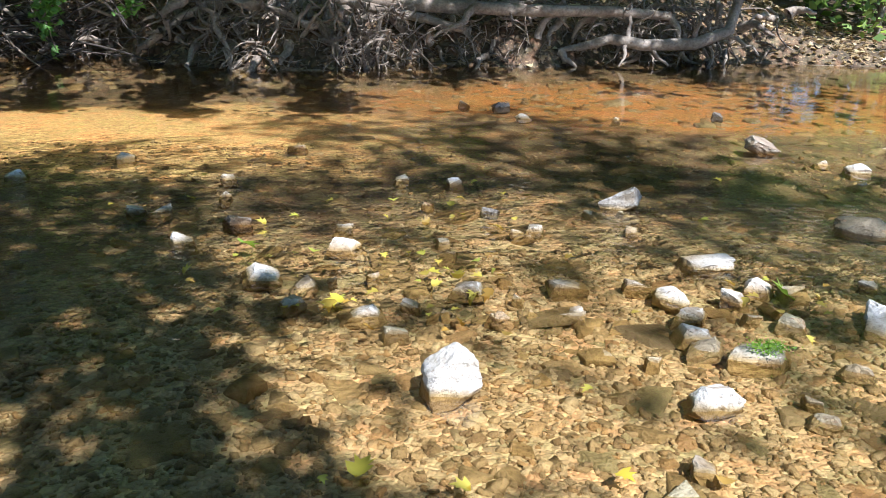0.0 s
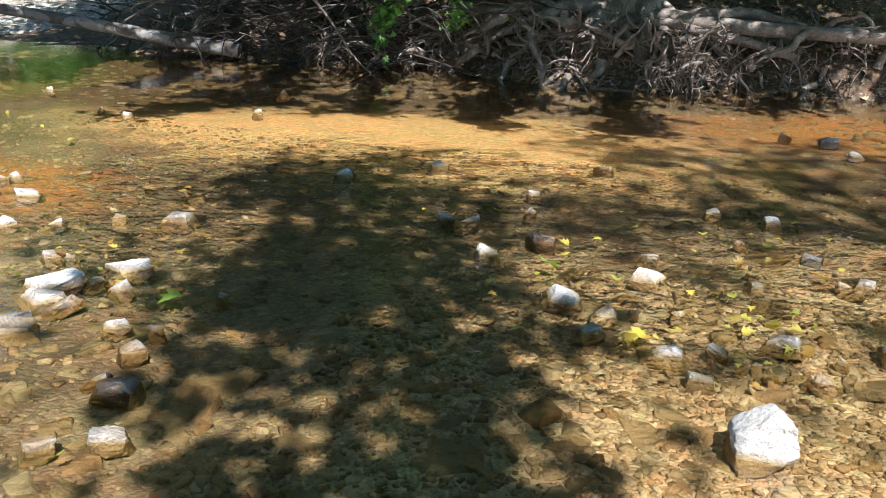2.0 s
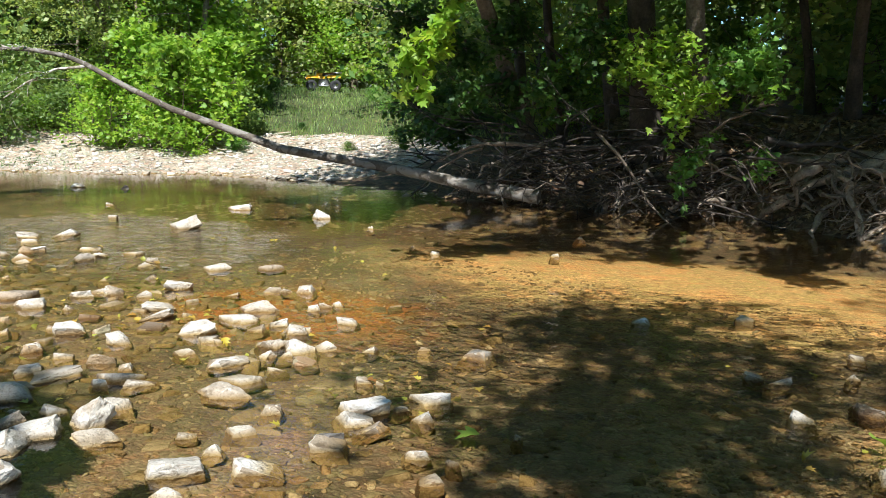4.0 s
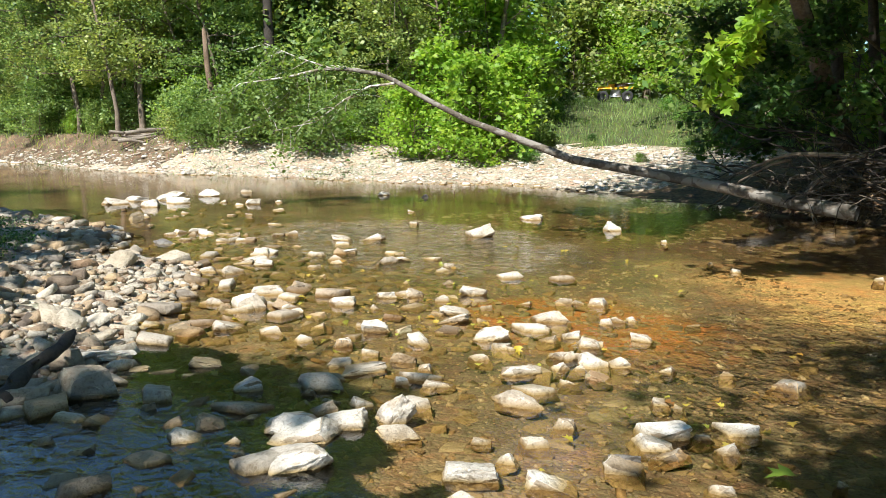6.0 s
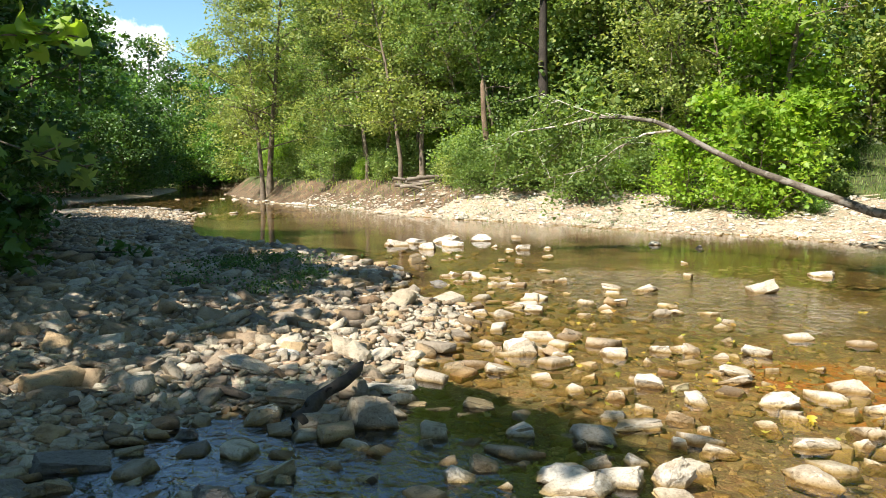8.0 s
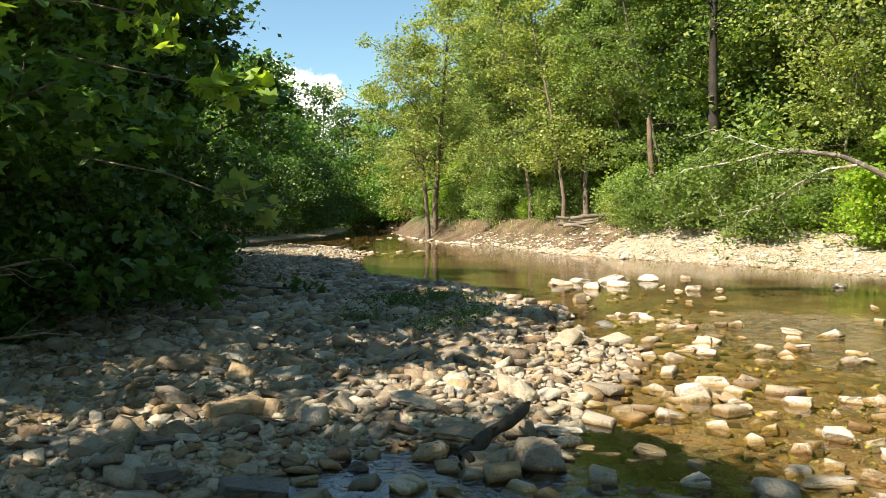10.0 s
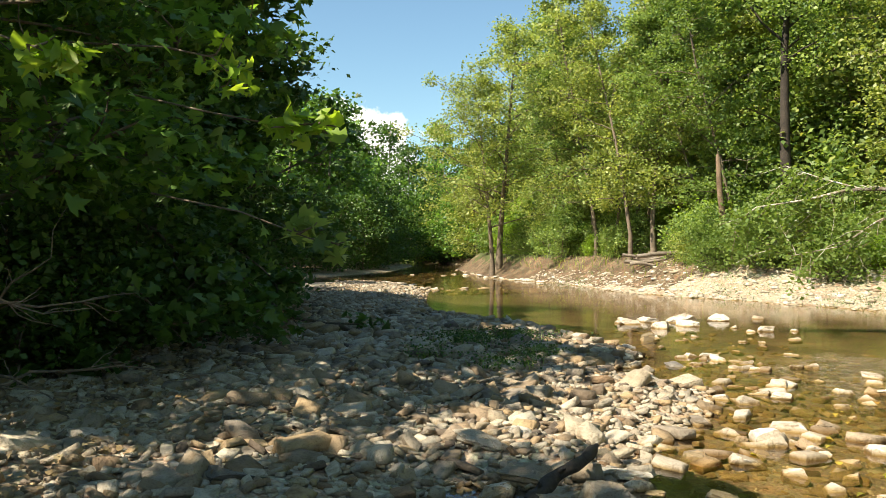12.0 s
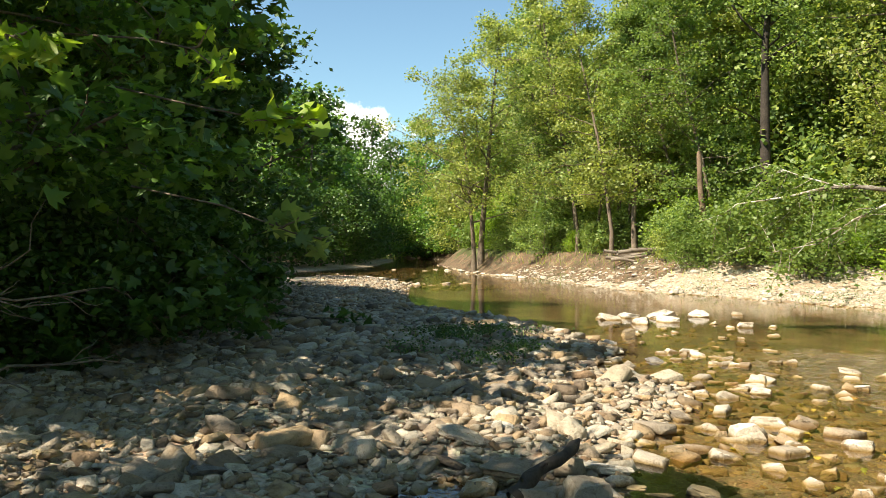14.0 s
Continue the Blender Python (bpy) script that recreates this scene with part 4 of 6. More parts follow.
# LEAF_DARK below puts the inner shade of the crowns into the leaf colour
small_leaf = plant(tree_parts(22, 7.5, 3.2, 0.12, 0.03, 30, 6, 120, 0.09, clump_r=0.38, rise=(-0.12, 0.6)), "box_elder_tree", -6.4, -6.3, "small-leaved tree over the gravel bar, its leaves toned dark as shade", "trees over the bar", leafm=LEAF_DARK)
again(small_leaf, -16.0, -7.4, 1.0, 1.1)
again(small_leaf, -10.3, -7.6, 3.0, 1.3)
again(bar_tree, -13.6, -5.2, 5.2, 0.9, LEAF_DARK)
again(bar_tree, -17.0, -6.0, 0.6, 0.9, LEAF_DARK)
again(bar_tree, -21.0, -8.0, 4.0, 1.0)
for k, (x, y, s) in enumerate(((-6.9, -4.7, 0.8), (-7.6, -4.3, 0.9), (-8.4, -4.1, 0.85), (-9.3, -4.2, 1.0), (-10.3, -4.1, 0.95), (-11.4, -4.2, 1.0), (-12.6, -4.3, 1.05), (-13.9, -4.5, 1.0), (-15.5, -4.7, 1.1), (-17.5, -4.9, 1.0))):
    again(shrub, x, y, k * 1.7, s, LEAF_DARK, "low boughs of a bush shading the bar, leaf colour darkened as shade")


# ---------- single stones of the creek and the bar ----------
P, G, T, D, M = (PALE, "pale weathered limestone rock standing in the shallows"), (BARSTONE, "grey flat limestone rock at the water's edge"), (WETSTONE, "tan-brown wet stone lying in the shallow water"), (DARKSTONE, "dark wet boulder at the water's edge"), (PALE, "pale limestone rock with a patch of moss")
STONE_MESH = {}
stones_made = 0


def stone(x, y, w, d, h, turn, tone):
    """One rock: width, depth, height over the water, turn in degrees."""
    global stones_made
    k = (stones_made * 7 + 8) % len(SHAPES3)
    key = (k, tone[0].name)
    if key not in STONE_MESH:
        ob = mesh_obj("stone", *SHAPES3[k], tone[0], smooth=True)
        crisp(ob.data, 20)
        STONE_MESH[key] = ob.data
    else:
        ob = new("stone", STONE_MESH[key])
    base = float(height(x, y))
    floor_z = max(base - 0.02, -0.10)
    top = (0.0 if base < 0 else base) + (min(h, 0.6 * w) if h > 0.1 and w > 0.2 else min(0.8 * h, 0.30 * w))
    ob.location = (x, y, (top + floor_z) / 2)
    ob.scale = (w, d, top - floor_z)
    ob.rotation_euler = (radians((stones_made * 37) % 23 - 11), radians((stones_made * 53) % 23 - 11), radians(turn))
    stones_made += 1
    return tagged(ob, tone[1], "rock", "creek rocks")


stone(0.51, 2.78, 0.25, 0.17, 0.17, 1, P)
stone(0.13, 3.43, 0.23, 0.17, 0.05, 10, P)
stone(0.34, 3.52, 0.10, 0.08, 0.03, -13, P)
stone(0.44, 3.43, 0.06, 0.04, 0.06, 13, P)
stone(0.50, 3.44, 0.04, 0.03, 0.04, -10, P)
stone(0.60, 3.72, 0.21, 0.19, 0.05, -3, P)
stone(0.83, 3.63, 0.06, 0.05, 0.04, -6, P)
stone(1.08, 3.46, 0.10, 0.08, 0.06, -22, P)
# grey tone stands in for the shade on this rock
stone(1.08, 3.82, 0.20, 0.16, 0.04, 4, G)
stone(1.42, 3.84, 0.14, 0.11, 0.03, -5, P)
stone(1.55, 3.69, 0.23, 0.18, 0.05, -32, P)
stone(1.58, 3.48, 0.17, 0.14, 0.04, -14, P)
stone(1.84, 3.66, 0.14, 0.10, 0.05, -38, P)
stone(2.01, 3.79, 0.17, 0.14, 0.06, -23, P)
stone(1.84, 4.14, 0.28, 0.23, 0.06, -5, P)
stone(1.54, 3.28, 0.17, 0.14, 0.04, -3, P)
stone(1.76, 3.08, 0.27, 0.19, 0.06, -12, M)
stone(1.45, 2.70, 0.22, 0.16, 0.09, -4, P)
stone(2.43, 3.37, 0.32, 0.28, 0.08, -45, P)
stone(1.31, 3.02, 0.07, 0.05, 0.02, -26, P)
stone(1.31, 2.29, 0.10, 0.09, 0.04, -23, P)
stone(1.83, 2.74, 0.10, 0.08, 0.02, -34, P)
stone(1.82, 2.60, 0.13, 0.10, 0.03, -32, T)
stone(2.95, 4.78, 0.35, 0.25, 0.10, -25, T)
stone(3.57, 6.21, 0.19, 0.15, 0.10, -12, P)
stone(3.40, 6.44, 0.12, 0.10, 0.06, -9, P)
stone(3.07, 6.85, 0.26, 0.22, 0.11, -3, G)
stone(1.59, 5.15, 0.24, 0.20, 0.14, -24, P)
stone(1.56, 4.65, 0.09, 0.08, 0.04, 3, T)
stone(1.00, 4.63, 0.14, 0.12, 0.11, -4, P)
stone(0.90, 4.59, 0.08, 0.06, 0.04, -16, P)
stone(0.55, 5.61, 0.13, 0.11, 0.08, 2, P)
stone(0.67, 8.81, 0.13, 0.09, 0.09, -17, G)
stone(1.04, 8.72, 0.18, 0.15, 0.06, 14, D)
stone(1.22, 8.09, 0.15, 0.10, 0.08, 6, P)
stone(2.12, 8.12, 0.08, 0.06, 0.07, -24, P)
stone(3.19, 8.41, 0.14, 0.10, 0.05, -8, D)
stone(-0.03, 4.26, 0.20, 0.17, 0.10, -10, P)
stone(-0.09, 4.63, 0.12, 0.10, 0.03, -9, P)
stone(-0.39, 3.84, 0.22, 0.18, 0.05, 7, P)
stone(-0.17, 3.73, 0.16, 0.14, 0.04, 27, T)
stone(-0.20, 3.52, 0.14, 0.11, 0.04, 29, T)
stone(-0.05, 3.81, 0.06, 0.04, 0.03, -7, P)
stone(0.14, 3.85, 0.08, 0.06, 0.02, -12, P)
stone(-0.92, 4.32, 0.16, 0.11, 0.07, 15, P)
stone(-0.71, 4.67, 0.21, 0.16, 0.06, 2, G)
stone(-0.91, 5.19, 0.10, 0.06, 0.05, 28, P)
stone(-0.99, 5.62, 0.12, 0.08, 0.07, 31, G)
stone(0.18, 5.70, 0.12, 0.11, 0.04, -1, P)
stone(-0.69, 6.65, 0.18, 0.14, 0.04, 11, G)
stone(-1.36, 4.85, 0.12, 0.10, 0.10, 24, G)
stone(-1.23, 4.86, 0.18, 0.14, 0.05, 24, P)
stone(-1.89, 6.15, 0.16, 0.14, 0.04, 21, G)
stone(-2.44, 5.57, 0.21, 0.16, 0.05, 36, P)
stone(0.38, 5.11, 0.08, 0.05, 0.03, -6, G)
stone(0.48, 4.40, 0.09, 0.08, 0.02, 1, T)
stone(0.77, 5.01, 0.12, 0.10, 0.03, -21, D)
stone(0.29, 3.24, 0.11, 0.08, 0.08, 6, T)
stone(0.74, 3.40, 0.11, 0.07, 0.03, 0, T)
stone(0.70, 3.42, 0.05, 0.04, 0.02, -20, P)
stone(2.57, 3.87, 0.11, 0.09, 0.03, -30, P)
stone(0.89, 3.46, 0.07, 0.05, 0.01, -12, P)
stone(1.86, 3.49, 0.08, 0.07, 0.02, -13, T)
stone(2.01, 3.42, 0.16, 0.10, 0.04, -40, T)
stone(1.56, 3.15, 0.17, 0.13, 0.04, -3, T)
stone(2.10, 2.98, 0.15, 0.10, 0.03, -30, T)
stone(-9.06, 6.15, 0.42, 0.33, 0.14, 51, P)
stone(-10.16, 7.81, 0.38, 0.28, 0.08, 47, P)
stone(-8.50, 7.97, 0.27, 0.19, 0.12, 52, P)
stone(-7.27, 7.68, 0.10, 0.07, 0.06, 41, P)
stone(-5.89, 6.94, 0.09, 0.07, 0.04, 25, P)
stone(-5.41, 6.78, 0.12, 0.09, 0.06, 49, P)
stone(-4.42, 7.54, 0.12, 0.08, 0.08, 22, P)
stone(-4.83, 8.73, 0.16, 0.14, 0.06, 21, G)
stone(-5.94, 4.03, 0.25, 0.17, 0.09, 56, P)
stone(-5.38, 4.17, 0.12, 0.10, 0.06, 40, P)
stone(-5.22, 4.47, 0.17, 0.12, 0.05, 46, P)
stone(-5.03, 4.64, 0.21, 0.18, 0.08, 47, P)
stone(-5.15, 4.57, 0.14, 0.12, 0.03, 39, P)
stone(-4.83, 3.98, 0.30, 0.22, 0.07, 58, P)
stone(-4.73, 4.05, 0.13, 0.11, 0.07, 50, P)
stone(-4.51, 4.40, 0.13, 0.09, 0.04, 35, P)
stone(-4.45, 4.48, 0.11, 0.08, 0.06, 36, P)
stone(-4.50, 4.26, 0.14, 0.12, 0.05, 61, P)
stone(-4.00, 4.16, 0.18, 0.12, 0.06, 39, P)
stone(-4.57, 3.75, 0.21, 0.18, 0.05, 58, P)
stone(-4.34, 3.80, 0.16, 0.14, 0.09, 46, P)
stone(-4.09, 3.75, 0.19, 0.12, 0.10, 43, P)
stone(-4.35, 3.62, 0.16, 0.13, 0.04, 45, P)
stone(-4.62, 3.31, 0.29, 0.21, 0.10, 54, P)
stone(-4.64, 3.41, 0.16, 0.12, 0.10, 53, P)
stone(-4.36, 3.22, 0.15, 0.14, 0.04, 44, P)
stone(-4.27, 3.27, 0.11, 0.07, 0.04, 71, P)
stone(-3.97, 3.42, 0.17, 0.14, 0.12, 70, P)
stone(-3.78, 3.25, 0.14, 0.11, 0.06, 69, P)
stone(-3.72, 3.49, 0.25, 0.22, 0.06, 40, P)
stone(-3.64, 3.60, 0.15, 0.12, 0.07, 61, P)
stone(-3.72, 3.35, 0.14, 0.11, 0.04, 52, P)
stone(-3.51, 3.33, 0.17, 0.12, 0.04, 44, T)
stone(-3.41, 3.75, 0.15, 0.10, 0.04, 30, P)
stone(-3.15, 4.01, 0.10, 0.08, 0.02, 34, P)
stone(-2.81, 4.11, 0.24, 0.20, 0.07, 21, G)
stone(-3.87, 3.03, 0.26, 0.23, 0.06, 62, P)
stone(-4.21, 2.96, 0.15, 0.13, 0.03, 72, P)
stone(-3.53, 2.92, 0.10, 0.09, 0.02, 56, P)
stone(-3.53, 3.13, 0.14, 0.08, 0.03, 61, P)
stone(-3.41, 2.67, 0.31, 0.21, 0.07, 48, P)
stone(-3.00, 2.66, 0.14, 0.11, 0.06, 53, G)
stone(-2.99, 3.31, 0.12, 0.09, 0.04, 62, P)
stone(-2.88, 3.34, 0.08, 0.06, 0.04, 39, T)
stone(-2.67, 2.99, 0.26, 0.18, 0.09, 59, P)
stone(-2.59, 2.85, 0.22, 0.17, 0.05, 57, P)
stone(-2.45, 2.82, 0.18, 0.13, 0.04, 34, G)
stone(-2.54, 3.11, 0.13, 0.10, 0.03, 55, P)
stone(-2.50, 3.32, 0.22, 0.15, 0.07, 52, P)
stone(-2.34, 3.07, 0.12, 0.10, 0.07, 53, P)
stone(-2.46, 2.55, 0.22, 0.19, 0.05, 31, P)
stone(-2.54, 2.62, 0.16, 0.13, 0.04, 62, D)
stone(-2.08, 2.73, 0.15, 0.09, 0.09, 34, P)
stone(-1.90, 2.77, 0.08, 0.05, 0.04, 41, G)
stone(-1.87, 2.57, 0.13, 0.10, 0.04, 40, G)
stone(-1.70, 2.30, 0.20, 0.16, 0.07, 24, G)
stone(-1.49, 2.01, 0.14, 0.09, 0.12, 30, P)
stone(-1.83, 2.33, 0.11, 0.07, 0.04, 28, G)
stone(-1.86, 3.19, 0.06, 0.06, 0.04, 48, P)
stone(-2.79, 2.16, 0.13, 0.09, 0.08, 57, P)
stone(-3.04, 2.20, 0.10, 0.07, 0.05, 51, P)
stone(-2.88, 2.39, 0.17, 0.12, 0.04, 60, P)
stone(-2.51, 2.20, 0.23, 0.18, 0.05, 48, P)
stone(-2.75, 1.95, 0.25, 0.17, 0.09, 53, P)
stone(-2.55, 1.79, 0.14, 0.09, 0.09, 61, P)
stone(-2.23, 1.99, 0.10, 0.08, 0.06, 49, G)
stone(-2.11, 1.67, 0.13, 0.08, 0.08, 46, P)
stone(-1.97, 1.63, 0.20, 0.15, 0.04, 60, P)
stone(-1.68, 1.89, 0.12, 0.10, 0.06, 44, G)
stone(-3.30, 1.36, 0.35, 0.30, 0.08, 74, P)
stone(-3.54, 1.52, 0.36, 0.27, 0.08, 64, P)
stone(-3.69, 1.51, 0.31, 0.24, 0.10, 77, P)
stone(-3.83, 1.73, 0.16, 0.12, 0.07, 75, P)
stone(-3.58, 1.74, 0.24, 0.18, 0.08, 57, P)
stone(-3.81, 1.95, 0.15, 0.12, 0.06, 72, P)
stone(-3.95, 1.83, 0.12, 0.08, 0.03, 64, T)
stone(-3.52, 2.00, 0.22, 0.16, 0.13, 76, P)
stone(-3.65, 2.20, 0.18, 0.16, 0.06, 56, P)
stone(-3.32, 1.90, 0.22, 0.19, 0.05, 73, P)
stone(-4.14, 1.77, 0.13, 0.09, 0.09, 67, G)
stone(-4.31, 2.00, 0.13, 0.09, 0.05, 78, T)
stone(-4.41, 2.23, 0.32, 0.26, 0.07, 79, P)
stone(-4.58, 2.17, 0.18, 0.15, 0.05, 72, P)
stone(-4.20, 2.55, 0.13, 0.11, 0.06, 63, P)
stone(-3.89, 2.47, 0.20, 0.13, 0.04, 62, P)
stone(-4.03, 2.30, 0.12, 0.07, 0.08, 49, P)
stone(-4.71, 2.44, 0.13, 0.11, 0.05, 48, P)
stone(-4.44, 2.54, 0.18, 0.12, 0.07, 47, T)
stone(-4.77, 2.83, 0.20, 0.17, 0.10, 49, P)
stone(-4.98, 2.36, 0.17, 0.11, 0.09, 78, G)
stone(-5.24, 2.74, 0.24, 0.16, 0.10, 76, P)
stone(-5.24, 2.21, 0.18, 0.14, 0.05, 81, P)
stone(-5.09, 2.88, 0.14, 0.12, 0.06, 65, T)
stone(-5.41, 2.69, 0.09, 0.08, 0.05, 48, P)
stone(-5.56, 2.43, 0.13, 0.11, 0.03, 68, P)
stone(-6.09, 2.45, 0.16, 0.13, 0.04, 55, P)
stone(-5.92, 2.56, 0.15, 0.13, 0.03, 83, T)
stone(-6.15, 2.88, 0.24, 0.15, 0.10, 60, P)
stone(-5.86, 3.05, 0.11, 0.08, 0.07, 75, G)
stone(-6.25, 3.33, 0.24, 0.17, 0.06, 52, P)
stone(-6.27, 3.50, 0.20, 0.14, 0.04, 66, P)
stone(-6.13, 3.56, 0.19, 0.16, 0.13, 57, P)
stone(-5.85, 3.65, 0.15, 0.11, 0.08, 55, P)
stone(-6.47, 4.09, 0.17, 0.12, 0.06, 56, T)
stone(-5.40, 3.51, 0.26, 0.17, 0.06, 58, P)
stone(-5.19, 3.36, 0.26, 0.23, 0.06, 55, P)
stone(-4.93, 3.17, 0.20, 0.17, 0.04, 46, G)
stone(-6.97, 2.52, 0.43, 0.35, 0.09, 80, P)
stone(-7.00, 2.86, 0.20, 0.16, 0.09, 69, G)
stone(-6.46, 2.18, 0.28, 0.21, 0.11, 78, P)
stone(-6.47, 2.40, 0.14, 0.12, 0.04, 58, P)
stone(-6.24, 2.46, 0.18, 0.12, 0.06, 78, P)
stone(-6.77, 1.99, 0.17, 0.15, 0.13, 75, P)
stone(-6.54, 2.01, 0.14, 0.11, 0.06, 82, T)
stone(-9.70, 4.48, 0.30, 0.20, 0.07, 58, P)
stone(-9.31, 4.33, 0.28, 0.19, 0.06, 69, P)
stone(-8.73, 4.09, 0.26, 0.18, 0.06, 56, P)
stone(-8.71, 3.70, 0.23, 0.19, 0.05, 84, P)
stone(-9.53, 4.83, 0.35, 0.24, 0.08, 71, P)
stone(-7.83, 4.16, 0.22, 0.16, 0.10, 76, G)
stone(-8.22, 4.51, 0.13, 0.10, 0.04, 54, P)
stone(-10.61, 6.01, 0.15, 0.10, 0.09, 44, P)
stone(-12.11, 6.80, 0.15, 0.11, 0.06, 57, P)
stone(-7.20, 4.54, 0.15, 0.10, 0.07, 54, G)
stone(-7.45, 3.25, 0.10, 0.07, 0.03, 77, P)
stone(-7.95, 3.39, 0.19, 0.12, 0.04, 85, P)
stone(-8.07, 3.67, 0.16, 0.12, 0.04, 70, P)
stone(-10.56, 4.12, 0.21, 0.16, 0.10, 81, P)
stone(-10.59, 3.94, 0.18, 0.16, 0.04, 72, P)
stone(-10.84, 3.39, 0.23, 0.17, 0.07, 81, P)
stone(-10.41, 3.14, 0.19, 0.16, 0.05, 70, P)
stone(-10.31, 3.34, 0.21, 0.17, 0.05, 89, P)
stone(-11.54, 3.13, 0.26, 0.19, 0.08, 66, P)
stone(-11.39, 2.71, 0.19, 0.13, 0.05, 85, P)
stone(-11.57, 2.91, 0.21, 0.17, 0.06, 93, P)
stone(-10.80, 2.76, 0.18, 0.16, 0.04, 67, P)
stone(-10.63, 2.46, 0.30, 0.20, 0.06, 69, D)
stone(-15.27, 7.89, 0.32, 0.22, 0.10, 70, P)
stone(-13.19, 4.39, 0.13, 0.11, 0.05, 86, P)
stone(-14.87, 4.78, 0.25, 0.17, 0.06, 86, P)
stone(-14.99, 5.04, 0.30, 0.21, 0.11, 69, P)
stone(-15.05, 5.56, 0.19, 0.16, 0.04, 55, P)
stone(-15.55, 4.66, 0.18, 0.11, 0.08, 86, P)
stone(-17.16, 4.82, 0.48, 0.34, 0.14, 70, P)
stone(-15.97, 3.94, 0.44, 0.35, 0.13, 83, P)
stone(-15.51, 3.31, 0.34, 0.21, 0.13, 72, P)
stone(-16.47, 2.91, 0.56, 0.42, 0.12, 80, P)
stone(-16.83, 3.36, 0.46, 0.31, 0.11, 82, P)
stone(-16.91, 3.99, 0.69, 0.62, 0.15, 73, P)
stone(-17.53, 5.75, 0.30, 0.23, 0.08, 59, P)
stone(-13.53, 2.69, 0.22, 0.16, 0.20, 85, T)
stone(-14.37, 8.33, 0.22, 0.15, 0.08, 74, D)
stone(-8.40, 2.99, 0.22, 0.19, 0.07, 57, P)
stone(-8.65, 2.85, 0.22, 0.20, 0.06, 68, P)
stone(-8.13, 2.58, 0.25, 0.21, 0.06, 83, P)
stone(-8.34, 2.36, 0.24, 0.17, 0.06, 81, P)
stone(-5.36, 0.91, 0.37, 0.30, 0.09, 93, P)
stone(-4.77, 0.72, 0.32, 0.22, 0.16, 92, G)
stone(-4.83, 0.40, 0.27, 0.24, 0.11, 93, G)
stone(-4.62, 0.51, 0.20, 0.15, 0.06, 71, G)
stone(-5.85, -0.00, 0.40, 0.30, 0.09, 86, G)
stone(-5.03, 0.10, 0.28, 0.23, 0.10, 97, G)
stone(-5.32, 0.32, 0.40, 0.31, 0.09, 76, T)
stone(-6.11, 0.33, 0.25, 0.20, 0.06, 93, P)
stone(-4.07, 0.13, 0.25, 0.17, 0.06, 104, T)
stone(-3.98, 0.18, 0.12, 0.09, 0.04, 75, T)
stone(-3.78, 0.03, 0.12, 0.11, 0.05, 78, G)
stone(-4.62, -0.03, 0.16, 0.12, 0.04, 100, T)
stone(-4.12, 0.43, 0.12, 0.09, 0.05, 88, G)
stone(-3.89, 0.57, 0.14, 0.11, 0.03, 82, G)
stone(-3.81, 1.03, 0.23, 0.16, 0.05, 65, P)
stone(-4.36, 0.96, 0.10, 0.07, 0.06, 87, T)
stone(-4.56, 1.09, 0.13, 0.11, 0.04, 80, P)
stone(-3.93, 1.18, 0.18, 0.15, 0.08, 70, T)
stone(-4.41, 1.51, 0.20, 0.14, 0.08, 68, P)
stone(-3.95, 1.38, 0.12, 0.10, 0.03, 56, T)
stone(-5.03, 1.45, 0.22, 0.17, 0.05, 66, T)
stone(-5.14, 1.06, 0.15, 0.12, 0.04, 74, T)
stone(-3.60, 0.46, 0.17, 0.12, 0.04, 81, T)
stone(-6.08, 1.54, 0.26, 0.20, 0.06, 87, T)
stone(-5.90, 1.86, 0.26, 0.18, 0.06, 86, P)
stone(-5.58, 2.06, 0.21, 0.13, 0.05, 63, P)
stone(-4.45, -0.85, 0.41, 0.26, 0.09, 87, D)
stone(-4.92, -1.44, 0.35, 0.29, 0.08, 115, D)
stone(-4.89, -1.06, 0.16, 0.10, 0.10, 91, T)
stone(-4.08, -0.96, 0.16, 0.12, 0.07, 112, T)
stone(-4.12, -0.85, 0.15, 0.13, 0.07, 111, T)
stone(-3.99, -1.17, 0.51, 0.40, 0.11, 94, D)
stone(-4.59, -0.61, 0.19, 0.14, 0.04, 87, T)
stone(-3.82, -0.15, 0.24, 0.19, 0.08, 95, D)
stone(-3.76, -0.35, 0.21, 0.14, 0.05, 87, G)
stone(-4.80, -0.32, 0.16, 0.13, 0.13, 77, D)
stone(-4.11, -0.52, 0.09, 0.07, 0.04, 112, T)
stone(-5.36, -2.52, 0.36, 0.32, 0.08, 111, P)
stone(-4.39, -1.33, 0.27, 0.21, 0.09, 110, D)
stone(-4.48, -0.98, 0.15, 0.12, 0.10, 119, T)
stone(-8.87, -0.84, 0.24, 0.19, 0.13, 88, T)


# ---------- the root bank ----------
def bz(x, y):
    return float(height(x, y))


def root_line(p, q, sag, steps, jitter, rng):
    """A crooked root from p to q."""
    p, q = np.array(p, float), np.array(q, float)
    s = np.linspace(0, 1, steps + 1)[:, None]
    line = p + (q - p) * s
    line[:, 2] += sag * np.sin(np.pi * s[:, 0])
    j = rng.normal(0, jitter, line.shape)
    j[0] = 0
    return line + np.cumsum(j, 0) * 0.45 + j * 0.4


rr = np.random.default_rng(5)
root_tree = thing("sycamore_tree", (-1.42, 12.75, 0.75), "large sycamore with bared roots gripping the cut bank", "tree")
o = np.array(root_tree.location)
tm = Mesh()
